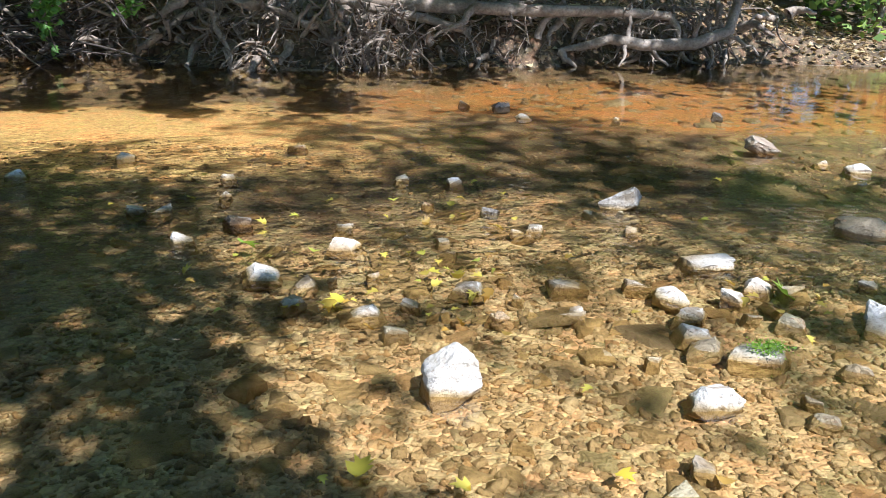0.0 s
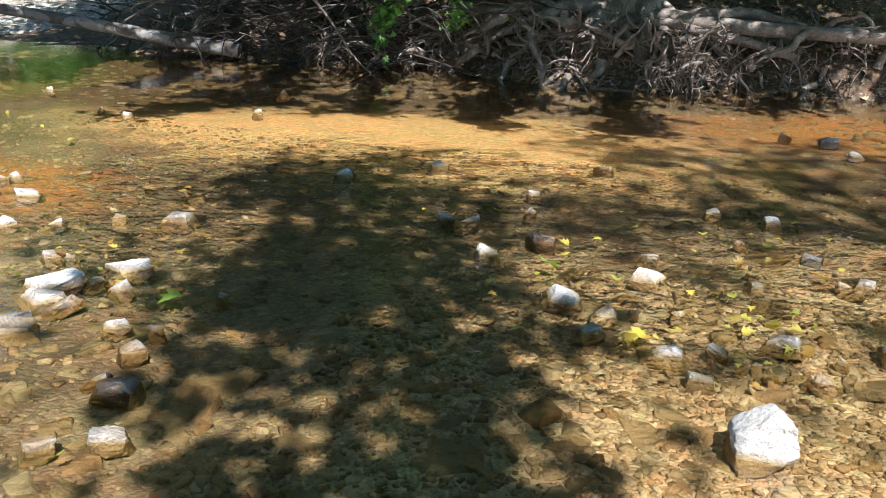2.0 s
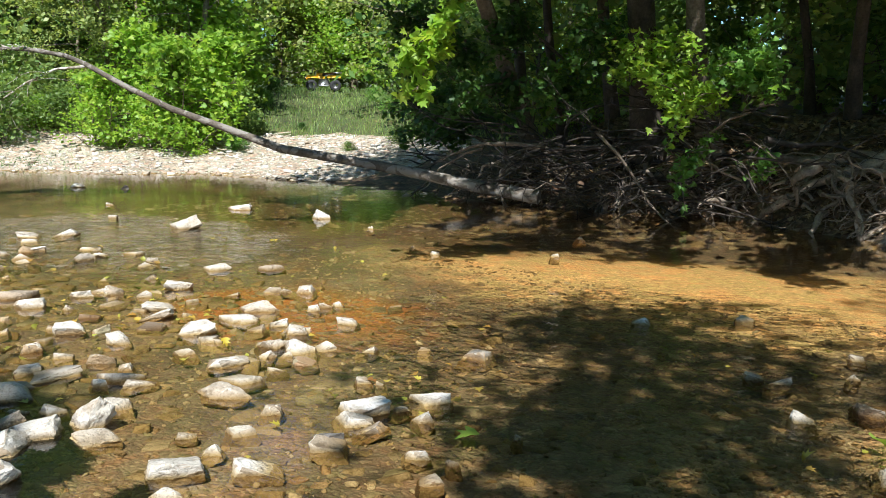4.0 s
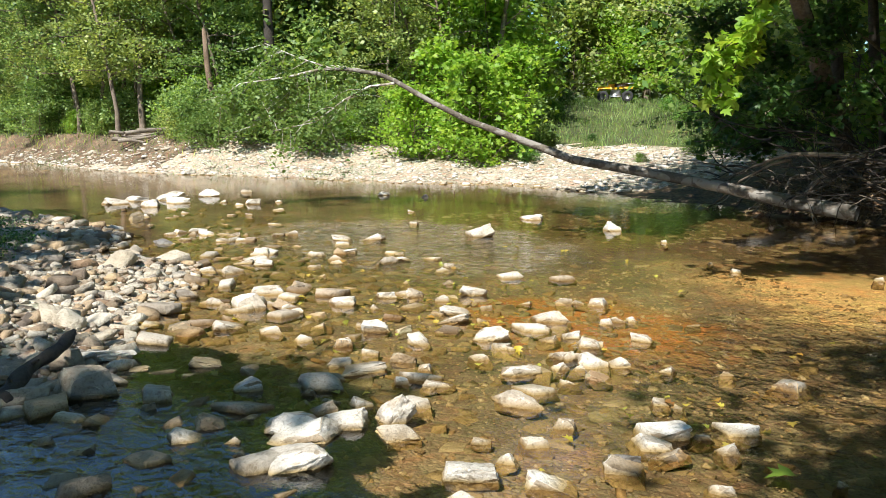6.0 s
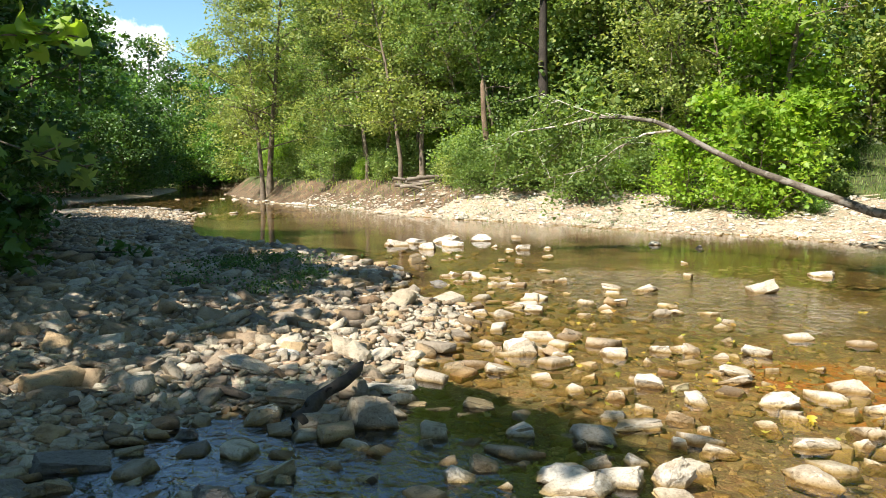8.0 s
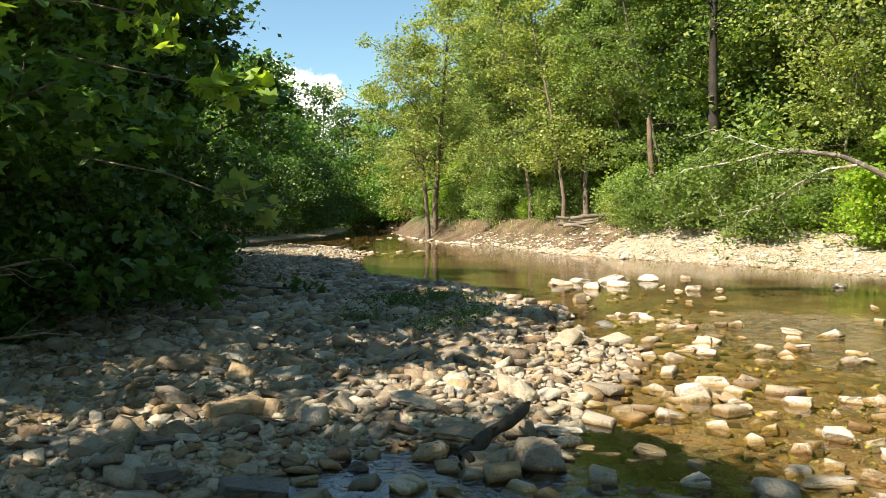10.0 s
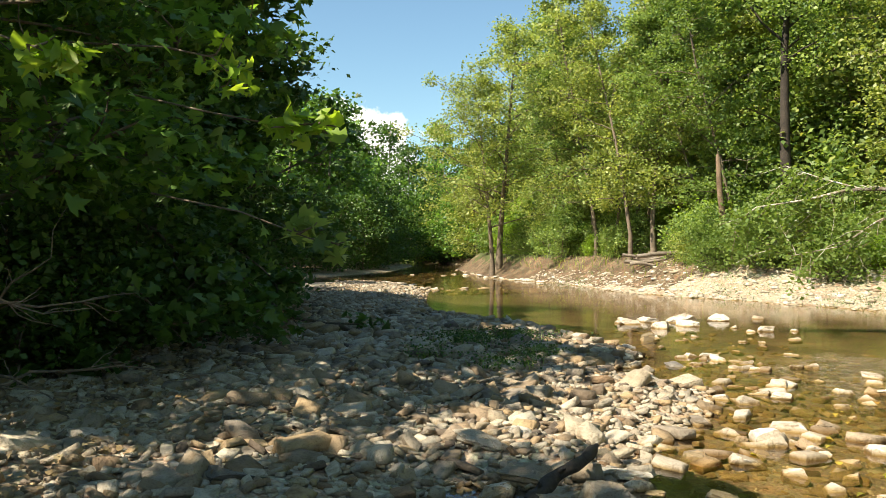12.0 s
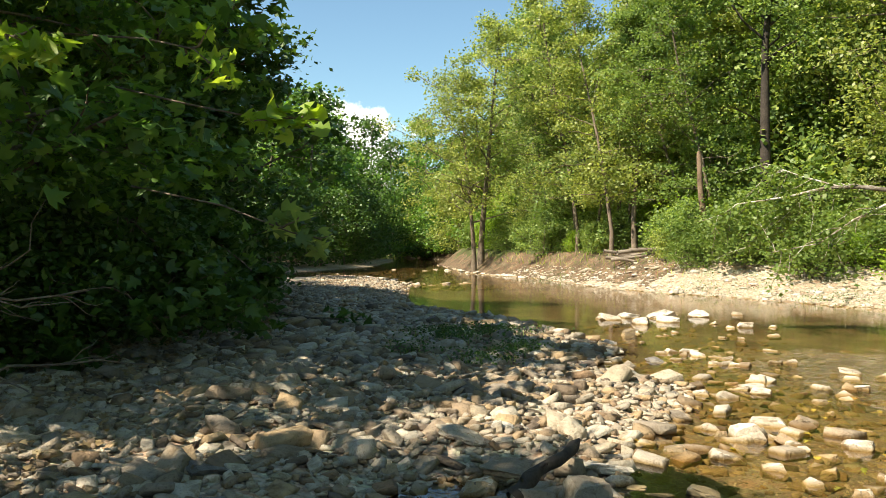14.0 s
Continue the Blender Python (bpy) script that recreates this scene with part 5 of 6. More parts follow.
tm.tube(np.array([(0, 0, -0.5), (0, 0, 0.1), (0.0, 0, 0.5), (-0.03, 0.02, 1.2), (-0.08, 0.05, 2.5), (-0.05, 0.1, 5), (0.1, 0.2, 8), (0.2, 0.3, 12)]), [0.62, 0.52, 0.41, 0.37, 0.35, 0.31, 0.24, 0.1], 14)
tm.obj("trunk", bark_material("grey_sycamore_bark", (0.11, 0.09, 0.068), (0.29, 0.24, 0.185), (0.33, 0.29, 0.23)), root_tree, smooth=True)
main_ends = [(-3.4, 11.6, 0.25), (-2.9, 11.3, 0.05), (-2.3, 11.1, 0.0), (-1.7, 11.05, -0.02), (-1.02, 11.3, 0.2), (-0.6, 11.2, -0.02), (0.1, 11.9, 0.3), (0.9, 12.1, 0.72), (-2.6, 12.3, 0.7), (-3.8, 12.4, 0.9), (0.4, 12.9, 0.9), (-0.1, 12.0, 0.05)]
for k, e in enumerate(main_ends):
    m = Mesh()
    a = math.atan2(e[1] - o[1], e[0] - o[0])
    st = o + np.array([math.cos(a) * 0.36, math.sin(a) * 0.36, rr.uniform(0.0, 0.3)])
    line = root_line(st, e, rr.uniform(0.05, 0.22), 9, 0.06, rr)
    m.tube(line - o, np.linspace(rr.uniform(0.10, 0.16), rr.uniform(0.03, 0.05), 10), 7)
    m.obj("root", ROOT, root_tree, smooth=True)
crown = tree_parts(41, 13, 5.6, 0.03, 0.36, 22, 6, 60, 0.22, clump_r=0.7, lean=(0, -0.3))
crown[0].obj("limb", PALEBARK, root_tree, smooth=True)
crown[1].obj("crown", LEAF, root_tree)
# the long bare roots that run along the bank
for pts, r0, r1 in (([(-1.0, 12.35, 0.88), (-0.24, 12.1, 0.81), (0.53, 12.05, 0.78), (1.7, 12.05, 0.75), (2.8, 12.13, 0.76), (3.6, 12.3, 0.7)], 0.12, 0.06),
                    ([(-1.21, 12.43, 0.92), (-0.77, 12.2, 0.77), (-0.33, 12.1, 0.7), (0.17, 12.0, 0.62), (0.8, 11.95, 0.45)], 0.10, 0.05),
                    ([(-1.61, 12.2, 0.85), (-1.28, 11.62, 0.56), (-1.02, 11.3, 0.38), (-0.9, 11.2, 0.1)], 0.07, 0.05)):
    m = Mesh()
    m.tube(np.array(pts) - o, np.linspace(r0, r1, len(pts)), 7)
    m.obj("root", ROOT, root_tree, "bare grey root along the cut bank", smooth=True)


def root_mass(cx, cy, top, n, spread, thick, seed, name="root_tangle", label="tangle of bare grey roots hanging to the water"):
    """Roots that spring from the bank's edge, wind along it, hang and fork towards the water."""
    g = np.random.default_rng(seed)
    e = thing(name, (cx, cy, 0.0), label, "roots", "root tangles on the bank")
    o_ = np.array([cx, cy, 0])
    fine, pale = Mesh(), Mesh()
    for k in range(n):
        st = np.array((cx + g.normal(0, spread), cy + g.uniform(0.0, 0.75), top * g.uniform(0.1, 1.15)))
        way = np.array((g.normal(0, 1.0), g.normal(-0.5, 0.5), g.normal(-0.35, 0.6)))
        ln = g.uniform(0.25, 0.95)
        line = wander(st, way, ln, 8, 0.34, 0.07, g)
        line[:, 2] = np.maximum(line[:, 2], -0.06)
        line[:, 1] = np.minimum(line[:, 1], cy + 0.8)
        th = thick * g.uniform(0.25, 1.0) ** 1.5
        if k < 22:
            m = Mesh()
            m.tube(line - o_, np.linspace(th * 2.6 + 0.014, th * 0.7, 9), 6)
            m.obj("root", ROOT, e, smooth=True)
        else:
            (fine if k % 3 else pale).tube(line - o_, np.linspace(th, th * 0.3, 9), 4)
            for q in range(3):
                i = g.integers(2, 8)
                tw = wander(line[i], g.normal(size=3) + np.array([0, -0.3, -0.3]), g.uniform(0.08, 0.35), 5, 0.45, 0.04, g)
                fine.tube(tw - o_, np.linspace(th * 0.5, th * 0.2, 6), 4)
    tagged(fine.obj("root_fibre", BARK, e), kind="stuff")
    tagged(pale.obj("root_fibre", ROOT, e), kind="stuff")
    return e


root_mass(-1.9, 11.05, 0.85, 134, 0.75, 0.027, 1)
root_mass(-0.6, 11.15, 0.7, 145, 0.42, 0.025, 2)
root_mass(-3.0, 11.35, 0.75, 89, 0.6, 0.022, 3)
root_mass(-4.6, 11.75, 0.6, 123, 0.45, 0.02, 4)
root_mass(1.0, 11.9, 0.75, 89, 0.7, 0.022, 6)
root_mass(2.8, 12.3, 0.8, 112, 0.8, 0.027, 7)
root_mass(4.1, 12.5, 0.8, 100, 0.6, 0.03, 8)
root_mass(-6.3, 11.5, 0.7, 100, 0.7, 0.02, 9)
root_mass(-7.9, 11.3, 0.6, 78, 0.7, 0.019, 10)
# a fallen root log lying against the bank, and the leaning stem beside it
rlog = thing("root_log", (3.2, 12.1, 0.3), "bare weathered root log lying against the bank", "log")
m = Mesh()
m.tube(np.array([(2.05, 12.25, 0.2), (2.5, 12.2, 0.3), (2.76, 12.14, 0.39), (3.22, 12.04, 0.32), (3.9, 11.97, 0.36), (4.37, 12.04, 0.54), (4.5, 12.2, 0.95)]) - np.array(rlog.location), [0.03, 0.06, 0.075, 0.08, 0.085, 0.08, 0.07], 8)
m.obj("stem", DEADWOOD, rlog, smooth=True)
for a, b in (((3.0, 12.1, 0.35), (2.85, 11.9, 0.03)), ((3.3, 12.05, 0.32), (3.5, 11.8, 0.05)), ((3.9, 12.0, 0.38), (3.95, 11.9, 0.75)), ((3.0, 12.1, 0.36), (2.95, 12.2, 0.85)), ((4.3, 12.05, 0.5), (4.7, 11.8, 0.25))):
    m = Mesh()
    m.tube(root_line(a, b, 0.04, 5, 0.03, rr) - np.array(rlog.location), np.linspace(0.04, 0.015, 6), 6)
    m.obj("branch", DEADWOOD, rlog, smooth=True)

# brushwood caught under the leaning tree, toned near black for the shade there
brush = thing("brush_pile", (-7.4, 11.2, 0.2), "tangle of dead grey branches caught on the bank, most darkened as shade", "brushwood")
ob0 = np.array(brush.location)
fine = Mesh()
for k in range(130):
    st = np.array((rr.uniform(-8.6, -3.6), rr.uniform(11.0, 12.3), rr.uniform(0.2, 1.35)))
    ln = rr.uniform(0.9, 2.9)
    way = (-1.0 if rr.uniform() < 0.7 else 0.8, rr.normal(-0.12, 0.45), rr.normal(0.0, 0.2))
    line = wander(st, way, ln, 9, 0.16, 0.03, rr)
    line[:, 1] = np.maximum(line[:, 1], 10.95)
    r0 = rr.uniform(0.008, 0.03) * (1.8 if k < 8 else 1)
    if k < 45:
        m = Mesh()
        m.tube(line - ob0, np.linspace(r0, 0.005, 10), 5)
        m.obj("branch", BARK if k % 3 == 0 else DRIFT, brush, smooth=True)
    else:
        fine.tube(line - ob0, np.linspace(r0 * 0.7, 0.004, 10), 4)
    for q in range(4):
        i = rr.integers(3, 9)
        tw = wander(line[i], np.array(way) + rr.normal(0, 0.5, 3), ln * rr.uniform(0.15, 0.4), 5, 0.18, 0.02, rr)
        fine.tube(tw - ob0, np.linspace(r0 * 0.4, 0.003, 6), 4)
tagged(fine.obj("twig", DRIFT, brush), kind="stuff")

# trunks that stand on the bank behind the brush, shade painted into their bark
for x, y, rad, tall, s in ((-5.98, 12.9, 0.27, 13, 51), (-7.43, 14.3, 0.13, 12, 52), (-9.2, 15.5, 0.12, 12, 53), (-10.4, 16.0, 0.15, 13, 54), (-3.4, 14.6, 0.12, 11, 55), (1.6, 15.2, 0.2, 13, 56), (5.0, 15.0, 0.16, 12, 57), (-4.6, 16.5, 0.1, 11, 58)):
    plant(tree_parts(s, tall, 5.6, rad, 0.34, 18, 6, 36, 0.22, lean=(0.05, -0.3)), "bank_tree", x, y, "tree on the cut bank, shade put into its bark colour", "trees on the cut bank", bark=SHADEBARK)


# trees that lean far out over the water from the cut bank
for x, y, s, ln_ in ((-5.1, 13.3, 81, -0.72), (-1.2, 14.6, 82, -0.55), (1.4, 14.2, 83, -0.6), (4.6, 14.6, 84, -0.6), (-8.6, 13.6, 85, -0.6)):
    plant(tree_parts(s, 10.5, 4.2, 0.19, 0.42, 16, 6, 54, 0.2, lean=(0.02, ln_), clump_r=0.55), "maple_tree", x, y, "maple leaning far out over the creek from the cut bank", "trees on the cut bank")


def leafy_branch(name, pts, r0, leafm, n, leaf, spread, label, bark=DEADWOOD, lobed=True, droop=0.0, seed=0, hang=0.25, kids=9, cat="branch", r1=0.008, whole=True):
    """A branch along pts with side twigs and sprays of leaves."""
    g = np.random.default_rng(seed)
    pts = np.array(pts, float)
    base = pts[0]
    e = thing(name, tuple(base), label, cat)
    w, lv = Mesh(), []
    w.tube(pts - base, np.linspace(r0, r1, len(pts)), 7)
    for k in range(kids):
        j = g.uniform(0.25 if whole else 0.55, 1.0) * (len(pts) - 1.001)
        q = pts[int(j)] + (pts[int(j) + 1] - pts[int(j)]) * (j % 1)
        tw = wander(q, (pts[-1] - pts[0]) / np.linalg.norm(pts[-1] - pts[0]) + g.normal(0, 0.8, 3), spread * g.uniform(0.5, 1.3), 5, 0.2, droop, g)
        w.tube(tw - base, np.linspace(0.012, 0.004, 6), 4)
        for i in range(1, 6):
            lv.append(tw[i] + g.normal(0, spread * 0.16, (max(1, n // (kids * 5)), 3)))
    w.obj("stem", bark, e, smooth=True)
    lv = np.vstack(lv) - base
    v, f = leaf_lobed(lv, leaf, g, hang=hang) if lobed else leaf_quads(lv, leaf, g)
    c = Mesh()
    c.add(v, f)
    c.obj("leaves", leafm, e)
    return e


leafy_branch("maple_branch", [(-5.9, 12.7, 4.6), (-6.0, 11.0, 4.4), (-6.2, 9.3, 3.7), (-6.43, 8.4, 2.9), (-6.55, 8.1, 2.3), (-6.68, 7.9, 1.75)], 0.05, LEAF_BRIGHT, 480, 0.16, 0.42, "bright green maple bough hanging over the creek", bark=BARK, droop=0.12, seed=3, hang=0.6, kids=14, whole=False)
for k, (p, n, s) in enumerate((([(-5.6, 12.6, 1.3), (-5.0, 11.6, 1.75), (-4.6, 10.9, 1.85), (-4.4, 10.5, 1.65)], 1000, 0.65), ([(-4.9, 12.7, 1.5), (-4.2, 11.8, 2.1), (-3.8, 11.2, 2.15), (-3.6, 10.9, 1.95)], 900, 0.65), ([(-5.2, 12.5, 1.6), (-5.1, 11.4, 2.2), (-5.2, 10.8, 2.1)], 700, 0.6), ([(-4.7, 12.0, 0.9), (-4.5, 11.5, 1.0), (-4.5, 11.1, 0.85), (-4.6, 10.9, 0.6)], 200, 0.35), ([(-3.9, 12.1, 0.9), (-3.7, 11.6, 0.95), (-3.6, 11.3, 0.75)], 150, 0.3))):
    # brighter leaf colour on two of the boughs stands in for sun
    leafy_branch("box_elder_branch", p, 0.035, LEAF_BRIGHT if k in (0, 2) else LEAF_MID, n, 0.11, s, "leafy green bough reaching out from the cut bank", bark=BARK, seed=20 + k, droop=0.05, kids=12)
# leaf colour darkened to paint the shade under the low canopy
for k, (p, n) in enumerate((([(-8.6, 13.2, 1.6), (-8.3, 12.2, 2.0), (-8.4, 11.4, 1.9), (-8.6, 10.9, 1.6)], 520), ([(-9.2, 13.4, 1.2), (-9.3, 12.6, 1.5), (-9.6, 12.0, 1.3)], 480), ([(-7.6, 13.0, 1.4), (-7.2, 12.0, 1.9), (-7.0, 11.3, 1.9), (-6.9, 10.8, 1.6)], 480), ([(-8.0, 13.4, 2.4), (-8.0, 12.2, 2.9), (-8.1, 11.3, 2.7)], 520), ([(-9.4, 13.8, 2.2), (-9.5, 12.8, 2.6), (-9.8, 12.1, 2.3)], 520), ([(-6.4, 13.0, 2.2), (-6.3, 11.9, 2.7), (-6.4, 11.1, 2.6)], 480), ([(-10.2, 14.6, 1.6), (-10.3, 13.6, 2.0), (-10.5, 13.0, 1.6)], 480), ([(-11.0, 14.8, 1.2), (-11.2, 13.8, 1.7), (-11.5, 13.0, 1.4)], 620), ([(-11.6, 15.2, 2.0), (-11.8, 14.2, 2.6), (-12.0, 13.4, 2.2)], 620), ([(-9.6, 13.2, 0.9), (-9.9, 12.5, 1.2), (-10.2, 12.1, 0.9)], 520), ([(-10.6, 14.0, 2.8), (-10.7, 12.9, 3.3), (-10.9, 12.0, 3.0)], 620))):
    leafy_branch("box_elder_branch", p, 0.03, LEAF_DARK, n, 0.12, 0.62, "leafy bough over the brushwood, its leaf colour darkened as shade", bark=BARK, seed=60 + k, droop=0.06, kids=13)
leafy_branch("box_elder_branch", [(5.2, 13.4, 1.2), (5.0, 12.8, 1.35), (4.9, 12.4, 1.1)], 0.02, LEAF_BRIGHT, 60, 0.11, 0.25, "small green spray of leaves over the bank", bark=BARK, seed=33, kids=6)

# the leaning tree that arches out over the water
fallen = thing("leaning_tree", (-7.6, 11.3, 0.2), "leaning pale-barked tree arching low over the creek", "tree")
fo = np.array(fallen.location)
m = Mesh()
line = np.array([(-7.1, 11.3, 0.15), (-8.07, 10.99, 0.28), (-8.94, 10.54, 0.46), (-9.8, 10.02, 0.63), (-10.91, 9.25, 0.84), (-11.58, 8.71, 1.15), (-12.29, 8.04, 1.5), (-12.81, 7.56, 1.85), (-13.28, 7.14, 2.2), (-13.5, 6.92, 2.33), (-13.81, 6.51, 2.41), (-14.1, 6.08, 2.42)])
m.tube(line - fo, [0.115, 0.105, 0.092, 0.082, 0.072, 0.062, 0.053, 0.047, 0.042, 0.039, 0.034, 0.026], 10)
m.obj("trunk", bark_material("mottled_bark", (0.07, 0.06, 0.045), (0.17, 0.145, 0.115), (0.22, 0.2, 0.17)), fallen, smooth=True)
spray, tips = Mesh(), []
for pts, r0 in (([(-14.1, 6.08, 2.42), (-14.42, 5.55, 2.28), (-14.78, 4.82, 2.17), (-14.99, 4.5, 1.89)], 0.026), ([(-13.28, 7.14, 2.16), (-13.48, 6.73, 2.1), (-13.67, 6.33, 1.87), (-13.96, 5.9, 1.49), (-14.35, 5.18, 1.32)], 0.026), ([(-14.02, 6.27, 2.43), (-14.44, 5.78, 2.64), (-14.82, 5.33, 2.89)], 0.016), ([(-13.7, 6.7, 2.4), (-14.3, 6.5, 2.5), (-14.9, 6.1, 2.2), (-15.2, 5.8, 1.7)], 0.02), ([(-14.1, 6.08, 2.42), (-14.6, 6.0, 2.3), (-15.1, 5.6, 1.9), (-15.4, 5.2, 1.4)], 0.018)):
    b = Mesh()
    b.tube(np.array(pts) - fo, np.linspace(r0, 0.006, len(pts)), 6)
    b.obj("branch", PALEBARK, fallen, smooth=True)
    pts = np.array(pts)
    for k in range(16):
        j = rr.uniform(0.1, 1) * (len(pts) - 1.001)
        q = pts[int(j)] + (pts[int(j) + 1] - pts[int(j)]) * (j % 1)
        tw = wander(q, (rr.normal(-0.3, 0.5), rr.normal(-0.3, 0.5), rr.normal(-0.25, 0.35)), rr.uniform(0.3, 0.9), 5, 0.18, 0.08, rr)
        spray.tube(tw - fo, np.linspace(0.008, 0.003, 6), 4)
        for i in range(1, 6):
            tips.append(tw[i] + rr.normal(0, 0.09, (9, 3)))
tagged(spray.obj("twig", PALEBARK, fallen), kind="stuff")
c = Mesh()
c.add(*leaf_quads(np.vstack(tips) - fo, 0.09, rr))
c.obj("leaves", LEAF_GREY, fallen)

# bright sycamore shoots behind the beach
syc = plant(tree_parts(61, 3.1, 1.3, 0.03, 0.04, 14, 4, 22, 0.15, lobed=True, clump_r=0.3, crook=0.08, rise=(0.6, 2.2)), "sycamore_shoot", -19.2, 13.0, "bright green sycamore shoots at the back of the beach", "sycamore shoots", "sapling", leafm=LEAF_BRIGHT)
for x, y, s in ((-19.6, 13.5, 1.1), (-20.3, 12.7, 0.95), (-21.0, 12.0, 0.75), (-22.0, 11.8, 0.7), (-21.2, 13.6, 1.1), (-18.9, 12.6, 0.5)):
    again(syc, x, y, x * 2.1, s)

# leafy boughs that arch high over the creek from the cut bank and dapple it
for k, (x0, x1, y1, z1) in enumerate(((-8.0, -7.8, 6.3, 4.0), (-5.0, -4.0, 6.9, 4.1), (-3.6, -2.6, 7.1, 4.2), (-1.8, -0.9, 6.7, 4.2), (0.4, 0.9, 6.6, 4.3), (-7.6, -7.8, 7.8, 4.4), (-9.4, -9.4, 7.7, 4.5))):
    leafy_branch("maple_branch", [(x0 - 0.3, 13.2, 3.9), (x0, 12.0, 4.7), (x0 + 0.4 * (x1 - x0), (12.2 + y1) / 2, z1 + 0.6), (x1, y1, z1), (x1 + 0.3, y1 - 0.9, z1 - 0.2)], 0.06, LEAF, 850 if k < 5 else 1500, 0.15 if k < 5 else 0.17, 0.75 if k < 5 else 0.8, "leafy maple bough arching high over the creek", bark=BARK, seed=80 + k, droop=0.05, kids=16, whole=k > 4)

for k, (x0, x1, y1, z1, n_) in enumerate(((-6.8, -6.2, 8.4, 5.0, 1500), (4.0, 4.4, 8.6, 5.6, 1300), (5.8, 6.2, 9.0, 5.4, 1300), (2.2, 2.6, 8.8, 5.6, 1000), (-8.2, -7.9, 7.4, 4.2, 1600), (-4.8, -4.0, 5.9, 4.4, 1300), (-9.0, -8.8, 8.8, 4.2, 1600), (-10.2, -9.8, 9.6, 4.6, 1600), (-1.0, -1.2, 8.6, 5.2, 1000), (0.4, 0.4, 8.9, 5.4, 1000), (-0.6, -0.6, 7.9, 5.0, 1000))):
    leafy_branch("maple_branch", [(x0 - 0.4, 14.4, 4.2), (x0 - 0.1, 12.6, 5.4), (x0 + 0.4 * (x1 - x0), 10.6, z1 + 0.7), (x1, y1, z1), (x1 + 0.3, y1 - 1.2, z1 - 0.3)], 0.07, LEAF, n_, 0.17, 0.95, "leafy maple bough arching high over the creek", bark=BARK, seed=120 + k, droop=0.05, kids=18)

# broken snag and the drift logs on the beach's edge
snag = thing("snag", (-27.6, 8.05, bz(-27.6, 8.05)), "broken brown tree stump among the bushes", "tree stump")
m = Mesh()
m.tube(np.array([(0, 0, -0.3), (0.05, -0.1, 1.0), (0.1, -0.25, 2.2), (0.12, -0.3, 3.2), (0.15, -0.33, 3.35)]), [0.15, 0.115, 0.095, 0.08, 0.03], 9)
m.obj("stem", bark_material("stripped_wood", (0.12, 0.08, 0.05), (0.3, 0.22, 0.15)), snag, smooth=True)
for k in range(13):
    a = np.array((-29.8 + rr.normal(0, 0.3), 6.6 + rr.uniform(-0.7, 1.2)))
    lg = thing("drift_log", (a[0], a[1], bz(*a) + 0.08), "grey drift log stranded at the top of the beach", "log", "drift logs")
    m = Mesh()
    d = -0.25 + rr.normal(0, 0.25)
    ln = rr.uniform(0.8, 2.8)
    m.tube(np.array([(-math.sin(d) * q * ln, math.cos(d) * q * ln, 0.07 * math.sin(q * 5 + k)) for q in np.linspace(-0.5, 0.5, 7)]), np.linspace(0.075, 0.03, 7) * rr.uniform(0.5, 1.2), 8)
    m.obj("stem", DEADWOOD, lg, smooth=True)

# the dark driftwood stick on the bar
stick = thing("driftwood", (-5.0, 0.5, 0.07), "dark rotten driftwood branch leaning on the rocks", "driftwood")
g9 = np.random.default_rng(19)
q9 = np.linspace(0, 1, 22)
spine = np.stack([0.24 - 0.42 * q9 + 0.012 * np.sin(q9 * 11), -0.22 + 0.46 * q9 + 0.012 * np.cos(q9 * 9), -0.03 + 0.25 * q9 + 0.012 * np.sin(q9 * 5)], -1)
m = Mesh()
m.tube(spine, (0.05 - 0.022 * q9) * (1 + 0.22 * np.sin(q9 * 17) * np.cos(q9 * 7)) * g9.uniform(0.85, 1.15, 22) * np.where(q9 > 0.96, 0.6, 1), 10)
m.obj("stem", DRIFT, stick)
for p9, w9, l9, r9 in ((14, (-0.5, 0.5, 0.1), 0.11, 0.02), (9, (0.6, 0.3, 0.6), 0.09, 0.018), (4, (0.3, -0.4, 0.6), 0.07, 0.02)):
    m = Mesh()
    m.tube(wander(spine[p9], w9, l9, 5, 0.25, 0.0, g9), np.linspace(r9, r9 * 0.4, 6), 7)
    m.obj("stub", DRIFT, stick)

# dead boughs under the bar's trees
for k, (p, q) in enumerate((((-6.2, -4.6, 1.35), (-5.9, -3.1, 1.0)), ((-6.5, -4.2, 0.3), (-6.6, -2.6, 0.55)), ((-6.0, -4.4, 0.9), (-6.4, -2.9, 1.15)), ((-7.0, -4.8, 0.5), (-6.2, -3.3, 1.4)), ((-6.1, -4.2, 0.6), (-6.3, -3.2, 0.35)))):
    db = thing("dead_bough", p, "bare dead bough under the trees by the bar", "branch", "dead boughs")
    m = Mesh()
    line = root_line(p, q, 0.08, 7, 0.04, rr) - np.array(p)
    m.tube(line, np.linspace(0.02, 0.005, 8), 5)
    for z in range(5):
        m.tube(wander(line[rr.integers(3, 8)], rr.normal(size=3) + np.array([0, 0.6, 0]), rr.uniform(0.2, 0.5), 4, 0.2, 0.02, rr), np.linspace(0.006, 0.002, 5), 4)
    m.obj("stem", DEADWOOD, db, smooth=True)

